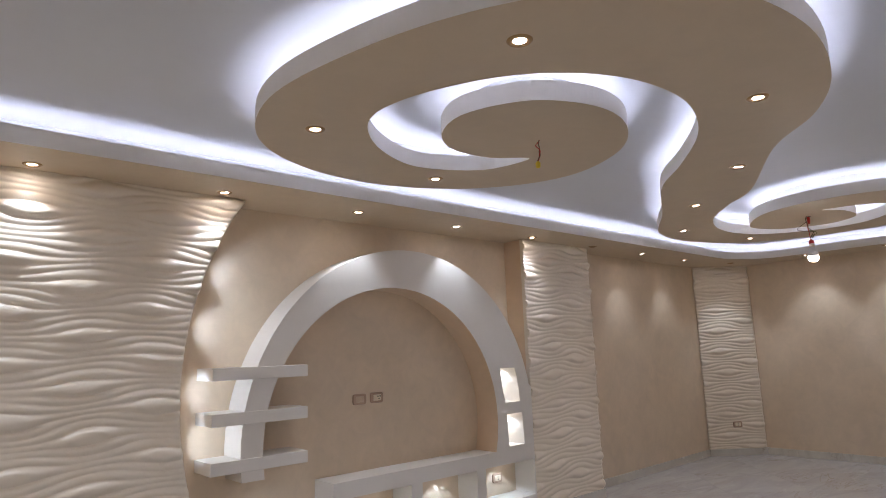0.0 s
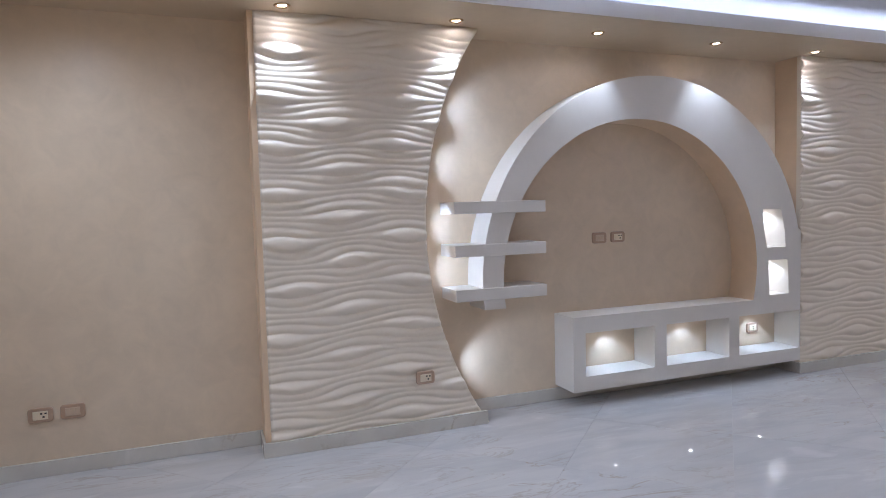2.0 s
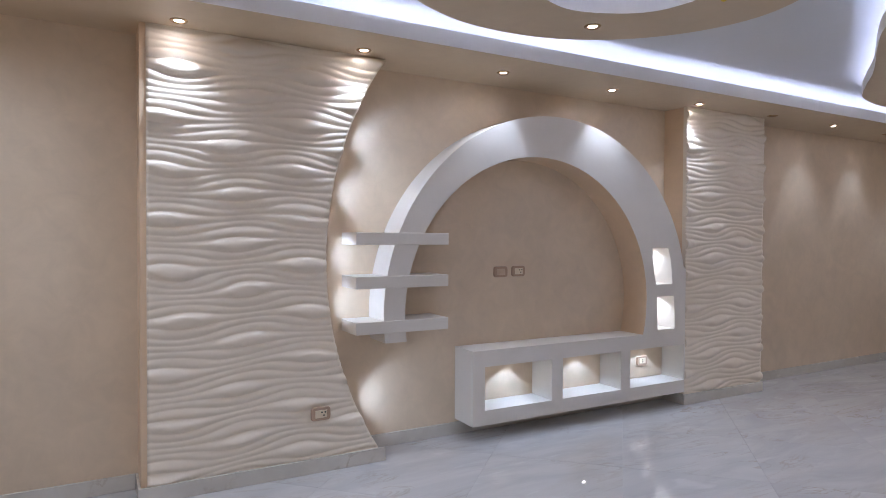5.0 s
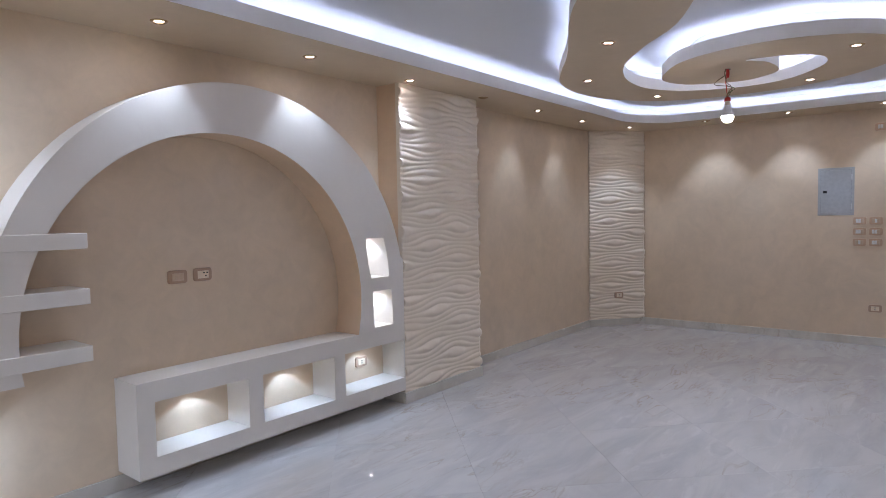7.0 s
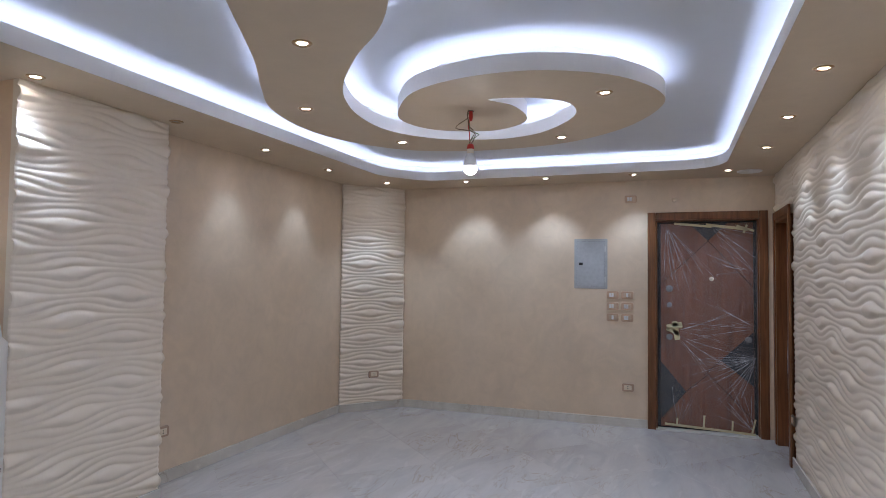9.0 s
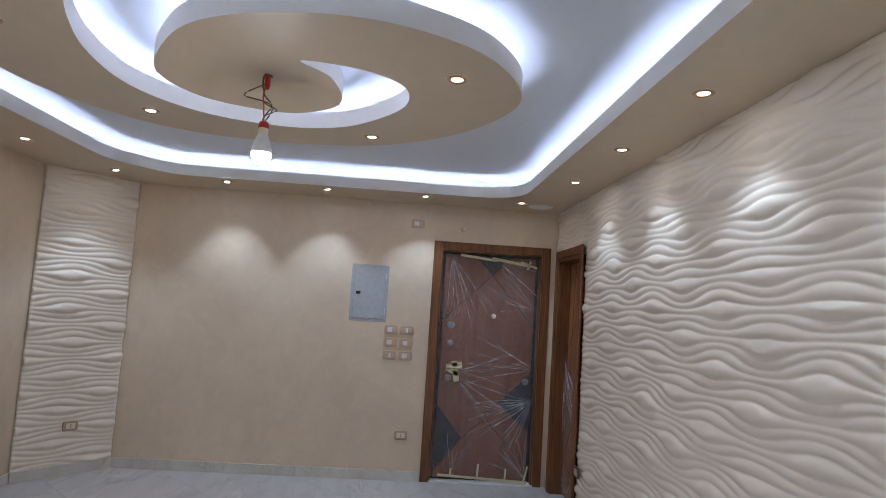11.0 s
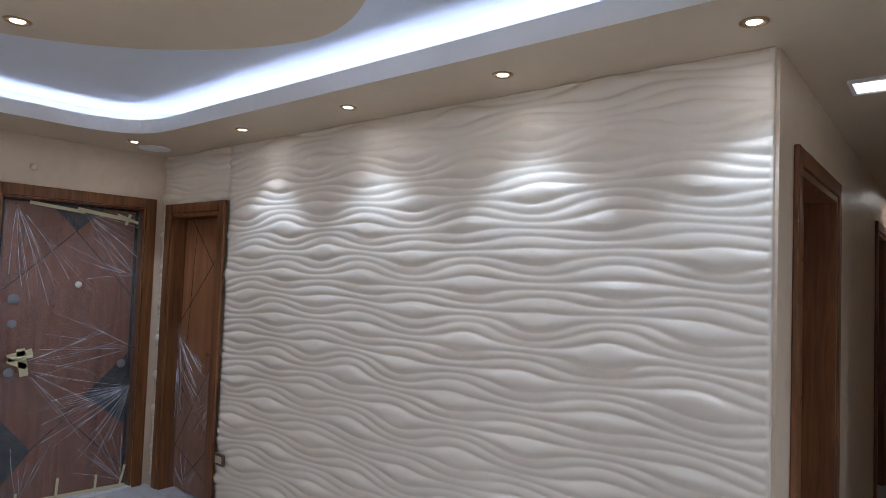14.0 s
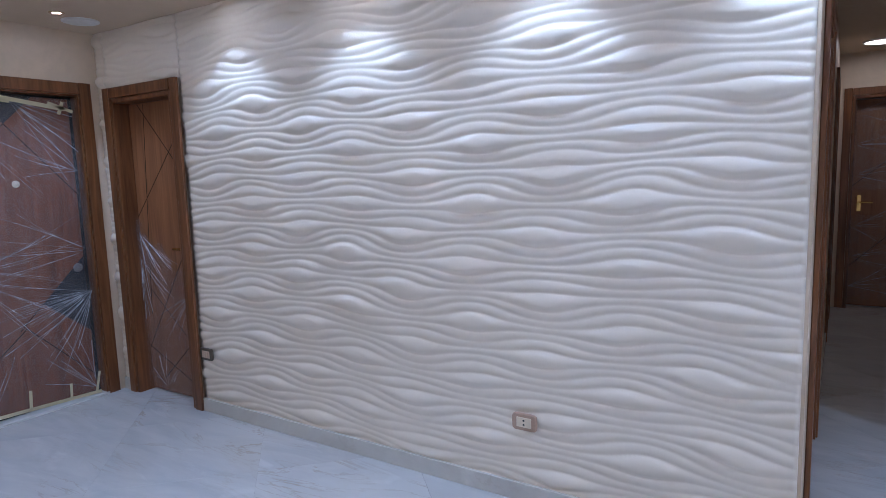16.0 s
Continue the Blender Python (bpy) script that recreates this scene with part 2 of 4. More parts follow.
def offset(loop, d):
    """The loop moved d to its left."""
    out, k = [], len(loop)
    for i in range(k):
        a, b = Vector(loop[i - 1]), Vector(loop[(i + 1) % k])
        t = (b - a).normalized()
        out.append((loop[i][0] - t.y * d, loop[i][1] + t.x * d))
    return out


def filled(name, loops, depth):
    """Mesh of a flat plate with holes, depth thick, centred on its plane."""
    c = bpy.data.curves.new(name, "CURVE")
    c.dimensions, c.fill_mode, c.extrude = "2D", "BOTH", depth / 2
    for lp in loops:
        sp = c.splines.new("POLY")
        sp.points.add(len(lp) - 1)
        for p, q in zip(sp.points, lp):
            p.co = (q[0], q[1], 0, 1)
        sp.use_cyclic_u = True
    ob = new(name, c)
    dg = bpy.context.evaluated_depsgraph_get()
    me = bpy.data.meshes.new_from_object(ob.evaluated_get(dg))
    bpy.data.objects.remove(ob)
    bpy.data.curves.remove(c)
    bm = bmesh.new()
    bm.from_mesh(me)
    bpy.data.meshes.remove(me)
    bmesh.ops.remove_doubles(bm, verts=bm.verts[:], dist=1e-5)
    bmesh.ops.recalc_face_normals(bm, faces=bm.faces[:])
    for f in bm.faces:
        f.smooth = True
    for e in bm.edges:
        e.smooth = e.calc_face_angle(3.0) < 0.5
    return bm


def band(loop_a, loop_b, z0, z1, bm=None):
    """A closed wall between two loops, from z0 to z1."""
    bm = bm or bmesh.new()
    k = len(loop_a)
    rows = [[bm.verts.new((*p, z)) for p in lp] for lp, z in ((loop_a, z0), (loop_a, z1), (loop_b, z1), (loop_b, z0))]
    for r, q in ((0, 1), (1, 2), (2, 3), (3, 0)):
        for i in range(k):
            j = (i + 1) % k
            bm.faces.new((rows[r][i], rows[r][j], rows[q][j], rows[q][i]))
    return bm


# ---- floor and walls ----
structure("floor", box(XW - 0.2, XE + 0.25, YEND - 0.2, YN + 0.2, -0.12, -0.0025), M_GROUT, "polished pale marble-look tile floor laid on the diagonal", "floor")
TOP = ZC + 0.06
structure("wall_north", box(XW - 0.2, 8.32, YN, YN + 0.2, 0, TOP), M_WALL, "beige plaster wall with a clouded finish", "wall")
structure("wall_west", box(XW - 0.2, XW, YB, YN, 0, TOP), M_WALL, "beige plaster wall with a clouded finish", "wall")
structure("wall_south_west", box(XW - 0.2, CX0, YB - 0.2, YB, 0, TOP), M_WALL, "beige plaster wall with a clouded finish", "wall")
structure("wall_corridor_west", box(CX0 - 0.2, CX0, YEND, YB - 0.2, 0, TOP), M_WALL, "beige plaster corridor wall", "wall")
E0, E1 = 3.80, 4.545
bm = box(CX0 - 0.2, E0, YEND - 0.2, YEND, 0, TOP)
box(E0, E1, YEND - 0.2, YEND, 2.06, TOP, bm=bm)
box(E1, CX1 + 0.2, YEND - 0.2, YEND, 0, TOP, bm=bm)
structure("wall_corridor_end", bm, M_WALL, "beige plaster wall at the corridor's end", "wall")

# east wall round the entrance door
DY0, DY1, DZ = -0.033, 0.885, 2.052
bm = box(XE, XE + 0.2, DY1, 3.65, 0, TOP)
box(XE, XE + 0.2, DY0, DY1, DZ, TOP, bm=bm)
box(XE, XE + 0.2, YS - 0.25, DY0, 0, TOP, bm=bm)
structure("wall_east", bm, M_WALL, "beige plaster wall round the entrance door", "wall")

# cut corner between the north and the east wall
P0, P1 = Vector((8.31, YN)), Vector((XE, 3.612))
CH = (P1 - P0)
bm = bmesh.new()
lo = [bm.verts.new((*p, 0)) for p in (P0, P1, P1 + Vector((0.2, 0.1)), P0 + Vector((0.1, 0.2)))]
hi = [bm.verts.new((v.co.x, v.co.y, TOP)) for v in lo]
bm.faces.new(lo), bm.faces.new(hi)
for i in range(4):
    bm.faces.new((lo[i], lo[(i + 1) % 4], hi[(i + 1) % 4], hi[i]))
structure("wall_corner", bm, M_WALL, "diagonal corner wall behind the wave relief", "wall")

# south wall behind the relief, with an opening for the narrow door
D2X0, D2X1, D2Z = 8.05, 8.71, 2.02
YW = YS - 0.035
bm = box(XK, D2X0, YW - 0.2, YW, 0, TOP)
box(D2X0, D2X1, YW - 0.2, YW, D2Z, TOP, bm=bm)
box(D2X1, XE + 0.2, YW - 0.2, YW, 0, TOP, bm=bm)
structure("wall_south", bm, M_WALL, "beige plaster wall that carries the wave relief", "wall")
structure("wall_behind_door", box(7.7, 8.95, -1.0, -0.9, 0, TOP), M_WALL, "plain wall behind the narrow door", "wall")

# corridor's east wall with two door openings
C1A, C1B, C2A, C2B, CZ = -0.51, -1.50, -3.62, -4.40, 2.10
bm = box(XK, XK + 0.2, C1A, YW - 0.2, 0, TOP)
box(XK, XK + 0.2, C1B, C1A, CZ, TOP, bm=bm)
box(XK, XK + 0.2, C2A, C1B, 0, TOP, bm=bm)
box(XK, XK + 0.2, C2B, C2A, CZ, TOP, bm=bm)
box(XK, XK + 0.2, YEND, C2B, 0, TOP, bm=bm)
structure("wall_corridor_east", bm, M_WALL, "beige plaster corridor wall with two doors", "wall")


# ---- ceilings ----
HALF = [(3.61, 1.30), (3.22, 0.98), (2.80, 0.79), (2.29, 0.72), (1.82, 0.84), (1.48, 1.21), (1.29, 1.70), (1.23, 2.29), (1.43, 2.77), (1.87, 3.04), (2.37, 3.06), (2.78, 2.88), (3.05, 2.57), (3.13, 2.21), (2.97, 1.83), (2.68, 1.60), (2.37, 1.54), (2.08, 1.67), (1.96, 1.95), (2.05, 2.19), (2.24, 2.32), (2.49, 2.31), (2.68, 2.19), (2.65, 2.45), (2.47, 2.60), (2.22, 2.65), (1.90, 2.50), (1.68, 2.25), (1.66, 1.97), (1.78, 1.65), (1.96, 1.44), (2.20, 1.31), (2.49, 1.27), (2.77, 1.32), (3.10, 1.47), (3.49, 1.76), (3.90, 2.10)]
# the second spiral winds the same way, turned half round
TWIN = [(4.67, 2.52), (5.07, 2.77), (5.46, 2.98), (5.94, 3.06), (6.40, 2.96), (6.80, 2.66), (6.97, 2.19), (6.94, 1.64), (6.76, 1.26), (6.41, 0.94), (5.92, 0.77), (5.48, 0.95), (5.25, 1.30), (5.23, 1.67), (5.36, 2.00), (5.61, 2.21), (5.92, 2.34), (6.22, 2.23), (6.36, 1.90), (6.26, 1.67), (6.08, 1.57), (5.80, 1.59), (5.64, 1.69), (5.69, 1.44), (5.85, 1.28), (6.10, 1.28), (6.36, 1.43), (6.55, 1.63), (6.62, 1.90), (6.53, 2.23), (6.34, 2.44), (6.08, 2.55), (5.78, 2.55), (5.51, 2.49), (5.19, 2.35), (4.81, 2.07), (4.44, 1.75)]
ISLAND = smooth_loop(HALF + TWIN, 9)


def rounded(corners, r, n=8):
    out, k = [], len(corners)
    for i in range(k):
        p, a, b = Vector(corners[i]), Vector(corners[i - 1]), Vector(corners[(i + 1) % k])
        u, w = (a - p).normalized(), (b - p).normalized()
        s, e = p + u * r[i], p + w * r[i]
        for j in range(n + 1):
            t = j / n
            q = (1 - t) ** 2 * s + 2 * t * (1 - t) * p + t * t * e
            out.append((q.x, q.y))
    return out


RECESS = rounded([(0.05, 0.300), (8.33, 0.300), (8.33, 3.12), (7.90, 3.44), (0.05, 3.44)], [0.3, 0.42, 0.16, 0.2, 0.3])
LIP, BOARD = 0.088, 0.03
outer = [(XW - 0.1, YB - 0.1), (XE + 0.1, YB - 0.1), (XE + 0.1, YN + 0.1), (XW - 0.1, YN + 0.1)]


def plate(name, loops, lips, label, zb, core):
    """A dropped plaster board with an upright lip round its edge."""
    bm = filled(name, loops, BOARD)
    bmesh.ops.translate(bm, verts=bm.verts[:], vec=(0, 0, zb + BOARD / 2))
    for lp, side in lips:
        band(lp, offset(lp, 0.014 * side), zb + BOARD - 0.001, zb + LIP, bm)
        band(offset(lp, core * side), offset(lp, (core + 0.01) * side), zb + BOARD - 0.001, ZC + 0.01, bm)
    ob = structure(name, bm, [M_SOFF, M_LIP, M_CORE], label, "ceiling")
    for p in ob.data.polygons:
        p.material_index = 2 if p.center.z > zb + LIP + 0.01 else 1 if abs(p.normal.z) < 0.5 or p.center.z > zb + 0.02 else 0
    return ob


def turn(lp):
    return sum(a[0] * b[1] - b[0] * a[1] for a, b in zip(lp, lp[1:] + lp[:1]))


inside = 1 if turn(ISLAND) > 0 else -1
outside = -1 if turn(RECESS) > 0 else 1
plate("ceiling_soffit", [outer, RECESS], [(RECESS, outside)], "dropped beige soffit with a pale lip round the cove", ZS, 0.22)
plate("ceiling_island", [ISLAND], [(ISLAND, inside)], "dropped beige ceiling island shaped as a double spiral", ZI, 0.16)
structure("ceiling", box(XW - 0.2, XE + 0.25, YEND - 0.2, YN + 0.2, ZC, ZC + 0.08), M_CEIL, "smooth white painted upper ceiling", "ceiling")
structure("ceiling_corridor", box(CX0 - 0.1, CX1 + 0.1, YEND - 0.1, YB - 0.1, ZS, ZS + 0.03), M_SOFF, "dropped beige ceiling over the corridor", "ceiling")

for lp, side, where, zb in ((RECESS, outside, "soffit", ZS), (ISLAND, inside, "island", ZI)):
    a, b = offset(lp, 0.075 * side), offset(lp, 0.090 * side)
    tagged(mesh_object("led_strip", band(a, b, zb + BOARD + 0.001, zb + 0.040), M_STRIP), "cool white light strip hidden on the ceiling " + where, "light strip")


# ---- wave relief ----
RIPPLE = ((0.83, 0.34, 0.0032, 1.3), (-1.10, 0.52, 0.0040, 4.1), (0.57, 0.41, 0.0020, 0.4), (1.9, 2.3, 0.0050, 5.0))


def wave(x, z):
    """Height of the plaster ripples: rounded ridges between creases, higher where they are wide.
    Wide lens-shaped stretches stand in staggered rows, and thin ridges wind between them."""
    px, pz = 0.71, 0.268
    pitch = pz / 6
    kx, kz = 2 * math.pi / px, 2 * math.pi / pz
    u = kx * (x + 0.045 * np.sin(4.1 * z + 1.0) + 0.03 * np.sin(9.7 * z + 2.1 * x)) - 2 * math.pi * 6.33 / px
    v = kz * (z + 0.012 * np.sin(3.3 * x) + 0.008 * np.sin(7.9 * x + 1.7)) - 2 * math.pi * 1.74 / pz
    swing = -0.0262 * np.cos(u) * np.sin(v)
    spread = -0.0262 * kz * np.cos(u) * np.cos(v)
    for lx, lz, a, ph in RIPPLE:
        arg = 2 * math.pi * (x / lx + z / lz) + ph
        swing = swing + a * np.sin(arg)
        spread = spread + a * 2 * math.pi / lz * np.cos(arg)
    f = v / (2 * math.pi) * 6 + swing / pitch + 0.6
    width = 1.0 / np.maximum(1.0 + spread, 0.42)
    f = f - np.floor(f)
    ridge = np.sin(np.pi * np.power(f, 1.15))
    return np.power(np.maximum(ridge, 0.0), 0.85) * np.minimum(1.9, 0.60 * np.power(width, 1.9))


def wave_panel(name, left, right, z0, z1, back, depth, to_world, label, step=0.018, zstep=0.0045, flat=0.0):
    """A slab with a rippled face. left and right give the edges at a height; to_world sets (along, out, up) in the room."""
    nz = max(2, int((z1 - z0) / zstep))
    nx = max(2, int(max(right(z) - left(z) for z in (z0, (z0 + z1) / 2, z1)) / step))
    zz = np.linspace(z0, z1, nz + 1)[:, None]
    L = np.array([left(float(z)) for z in zz[:, 0]])[:, None]
    R = np.array([right(float(z)) for z in zz[:, 0]])[:, None]
    xx = L + (R - L) * np.linspace(0, 1, nx + 1)[None, :]
    zz = np.repeat(zz, nx + 1, 1)
    h = depth * wave(xx, zz)
    if flat:
        h = h * np.clip((zz - z0) / flat, 0, 1)
    verts, faces = [], []
    W = nx + 1
    for j in range(nz + 1):
        for i in range(W):
            verts.append(to_world(float(xx[j, i]), float(h[j, i]), float(zz[j, i])))
    for j in range(nz):
        for i in range(nx):
            a = j * W + i
            faces.append((a, a + 1, a + W + 1, a + W))
    base = len(verts)
    rim = [(0, i) for i in range(W)] + [(j, nx) for j in range(1, nz + 1)] + [(nz, i) for i in range(nx - 1, -1, -1)] + [(j, 0) for j in range(nz - 1, 0, -1)]
    for j, i in rim:
        verts.append(to_world(float(xx[j, i]), -back, float(zz[j, i])))
    for n, (j, i) in enumerate(rim):
        j2, i2 = rim[(n + 1) % len(rim)]
        faces.append((j2 * W + i2, j * W + i, base + n, base + (n + 1) % len(rim)))
    me = bpy.data.meshes.new(name)
    me.from_pydata(verts, [], faces)
    me.materials.append(M_WAVE)
    nf = nx * nz
    me.polygons.foreach_set("use_smooth", [True] * nf + [False] * (len(faces) - nf))
    me.update()
    ob = new(name, me)
    return tagged(ob, label, "wall relief", kind="structure")


def north(y):
    return lambda a, o, z: (a, y - o, z)


def south(a, o, z):
    return (a, YS - 0.012 + o, z)


WD = 0.0140
ARC = 2.166
edge_a = lambda z: 1.487 + ARC - math.sqrt(ARC * ARC - (z - 1.24) ** 2)
BB = 0.085
wave_panel("wall_panel_curved", lambda z: 0.535, edge_a, 0.0, ZS, 0.03, WD, north(YP + 0.012), "cream wave-relief panel with a curved edge", flat=0.02)
# block that carries the curved panel
lpn = [(0.505, 0), *[(edge_a(z) - 0.002, z) for z in np.linspace(0, ZS, 40)], (0.505, ZS)]


def upright(name, loops, y0, y1):
    """A plate in the xz plane between y0 and y1."""
    bm = filled(name, loops, y1 - y0)
    bmesh.ops.transform(bm, matrix=Matrix.Translation((0, (y0 + y1) / 2, 0)) @ Matrix.Rotation(math.pi / 2, 4, "X"), verts=bm.verts[:])
    return bm


structure("wall_block_curved", upright("b", [[(float(a), float(b)) for a, b in lpn]], YP + 0.016, YN), M_WALL_WARM, "beige built-out wall block with a curved edge, warm bounce in its colour", "wall")
PX0, PX1 = 4.555, 5.575
wave_panel("wall_panel_pillar", lambda z: PX0, lambda z: PX1, 0.0, ZS, 0.03, WD, north(YP + 0.012), "cream wave-relief panel on a built-out pillar", flat=0.02)
structure("wall_pillar", box(PX0 + 0.003, PX1 - 0.003, YP + 0.016, YN, 0, ZS), M_WALL_WARM, "beige built-out pillar beside the niche, warm bounce in its colour", "wall")
wave_panel("wall_panel_main", lambda z: XK + 0.012, lambda z: 7.982, 0.0, ZS, 0.022, WD * 0.82, south, "cream wave-relief wall of plaster ripples", flat=0.02)
wave_panel("wall_panel_over_door", lambda z: 7.982, lambda z: 8.782, 2.09, ZS, 0.022, WD * 0.82, south, "cream wave-relief strip over the narrow door")
wave_panel("wall_panel_corner_strip", lambda z: 8.782, lambda z: XE, 0.0, ZS, 0.022, WD * 0.82, south, "cream wave-relief strip between two doors")
cdir = CH.normalized()
cnor = Vector((-cdir.y, cdir.x)) * (1 if Vector((-cdir.y, cdir.x)).dot(Vector((-1, -1))) > 0 else -1)


def corner(a, o, z):
    q = P0 + cdir * a + cnor * (0.012 + o)
    return (q.x, q.y, z)


wave_panel("wall_panel_corner", lambda z: 0.0, lambda z: CH.length, 0.0, ZS, 0.01, WD, corner, "cream wave-relief panel on the diagonal corner", flat=0.02)


# ---- skirting ----
def skirting(x0, x1, y0, y1):
    structure("baseboard", box(min(x0, x1), max(x0, x1), min(y0, y1), max(y0, y1), 0, BB, 0.003), M_BASE, "grey-beige marble skirting", "skirting")


T = 0.014
skirting(XW + T, 0.505 - T, YN - T, YN)
skirting(XW, XW + T, YB, YN)
skirting(0.505 - T, 0.505, YP, YN)
skirting(0.505 - T, 1.86, YP - 0.016, YP)
skirting(1.86, PX0 - T, YN - T, YN)
skirting(PX0 - T, PX0, YP, YN)
skirting(PX0 - T, PX1, YP - 0.016, YP)
skirting(PX1, PX1 + T, YP, YN)
skirting(PX1 + T, 8.31, YN - T, YN)
skirting(XE - T, XE, 0.965, 3.612)
skirting(XK - 0.005, 7.982, YS, YS + 0.016)
skirting(8.782, XE - T, YS, YS + 0.016)
skirting(XK - T, XK, C1A + 0.072, YS)
skirting(XK - T, XK, C2A + 0.08, C1B - 0.08)
bm = box(0, CH.length, -0.03, 0, 0, BB, 0.003)
ang = math.atan2(cdir.y, cdir.x)
bmesh.ops.transform(bm, matrix=Matrix.Translation((P0.x, P0.y, 0)) @ Matrix.Rotation(ang, 4, "Z"), verts=bm.verts[:])
structure("baseboard", bm, M_BASE, "grey-beige marble skirting", "skirting")


# ---- niche: arch, shelves, bench ----
def arc(cx, cz, r, a0, a1, n):
    return [(cx + r * math.cos(radians(a0 + (a1 - a0) * i / n)), cz + r * math.sin(radians(a0 + (a1 - a0) * i / n))) for i in range(n + 1)]


YF = YP - 0.002
oc, ic = (3.2, 0.888, 1.349), (3.05, 0.885, 1.055)
left_o = 180 + math.degrees(math.asin((oc[1] - 0.72) / oc[2]))
left_i = 180 + math.degrees(math.asin((ic[1] - 0.72) / ic[2]))
ring = arc(*oc, left_o, 11, 80) + [(PX0 - 0.002, 1.12), (PX0 - 0.002, 0.615)] + arc(*ic, -15, left_i, 80)
NICHES = [(4.165, 1.005, 4.395, 1.295), (4.222, 0.642, 4.428, 0.908)]
holes = []
for n, (a, b, c, d) in enumerate(NICHES):
    k = 0.05 if n == 0 else 0.012
    holes.append([(a + k * 0.9, b), (c, b), *[(c - k * t * t, b + (d - b) * t) for t in (0.35, 0.7, 1.0)], (a, d), *[(a + k * 0.9 * (1 - t) ** 2, b + (d - b) * t) for t in (0.7, 0.35)]])
arch = structure("wall_arch", upright("arch", [ring, *holes], YF, YN), [M_ARCH, M_WALL_WARM], "cream gypsum arch with two lit niches", "wall niche")
for p in arch.data.polygons:
    # the inner side of the arch takes the beige with warm bounced light in it
    if abs(p.normal.y) < 0.5 and math.hypot(p.center.x - ic[0], p.center.z - ic[1]) < ic[2] + 0.004:
        p.material_index = 1

CELLS = [(2.593, 3.162), (3.264, 3.837), (3.935, 4.543)]
bench = bpy.data.objects.new("media_bench", None)
scene.collection.objects.link(bench)
bench.location = (3.5, YN, 0.1)
tagged(bench, "cream gypsum wall bench with three lit open cells", "bench", kind="structure")
front = [(2.498, 0.107), (PX0 - 0.002, 0.107), (PX0 - 0.002, 0.615), (2.498, 0.615)]
cells = [[(a, 0.208), (b, 0.208), (b, 0.503), (a, 0.503)] for a, b in CELLS]
bm = upright("bench", [front, *cells], YF, YN - 0.001)
ob = part("body", bm, M_ARCH, bench)
ob.matrix_parent_inverse = Matrix.Translation(bench.location).inverted()
for a, b in CELLS:
    ob = part("back_panel", box(a + 0.001, b - 0.001, YN - 0.012, YN - 0.004, 0.209, 0.502), M_WALL, bench, "beige plaster back of the cell")
    ob.matrix_parent_inverse = Matrix.Translation(bench.location).inverted()

for z in (1.402, 1.135, 0.858):
    bm = box(1.665, 2.30, YP - 0.012, YN, z - 0.075, z, 0.003)
    tagged(mesh_object("wall_shelf", bm, M_ARCH), "thick cream gypsum shelf crossing the arch", "shelf", "shelves on the arch")

# lamps set into the niche parts
CELL_LAMPS = [(a + b) / 2 + 0.03 for a, b in CELLS]
EDGE_LAMPS = (2.0, 1.66, 1.27, 0.98, 0.36)
for x in CELL_LAMPS:
    spot("cell_lamp", (x, YN - 0.125, 0.498), (x, YN - 0.11, 0.2), 4.6, 102, 0.25, (0.47, 0.70, 1.0), 0.012)
for a, b, c, d in NICHES:
    spot("niche_lamp", ((a + c) / 2 + 0.02, YN - 0.09, d - 0.006), ((a + c) / 2 + 0.02, YN - 0.09, b), 3.2, 140, 0.5, (0.60, 0.78, 1.0), radius=0.012)
for z in EDGE_LAMPS:
    x = edge_a(z)
    spot("edge_lamp", (x + 0.012, YP + 0.05, z), (x + 0.42, YN, z - 0.03), 5.2, 84, 0.7, (0.50, 0.71, 1.0), 0.012)


def small_led(at, turn_to, r=0.011):
    e = bpy.data.objects.new("led_spot", None)
    scene.collection.objects.link(e)
    tagged(e, "tiny round recessed light in the niche work", "spotlight", "small lights round the niche")
    e.matrix_basis = Matrix.Translation(at) @ turn_to
    part("bezel", lathe([(r, 0.002), (r, -0.0015), (r * 1.35, -0.002), (r * 1.4, 0.002)], 18), M_STEEL, e, "steel bezel")
    part("lens", lathe([(r * 0.95, 0.001), (r * 0.95, -0.001), (r * 0.4, -0.0015)], 16), M_TINY, e, "bright lens")


down = Matrix.Identity(4)
for x in CELL_LAMPS:
    small_led((x, YN - 0.125, 0.5025), down)
for a, b, c, d in NICHES:
    small_led(((a + c) / 2 + 0.02, YN - 0.09, d - 0.0005), down)
for z in EDGE_LAMPS:
    small_led((edge_a(z) + 0.001, YP + 0.05, z), Matrix.Rotation(-math.pi / 2, 4, "Y"))


# ---- downlights ----
def downlight_kind(lens, label):
    e = bpy.data.objects.new("downlight", None)
    scene.collection.objects.link(e)
    tagged(e, label, "downlight", "downlights in the ceiling")
    part("trim_ring", lathe([(0.023, 0.004), (0.024, -0.003), (0.035, -0.007), (0.044, -0.003), (0.045, 0.004)], 28), M_RING, e, "bronze trim ring", True)
    part("lens", lathe([(0.022, 0.002), (0.022, -0.0015), (0.010, -0.003)], 24), lens, e, "bright round lens" if lens is M_LENS else "dark round lens", True)
    return e


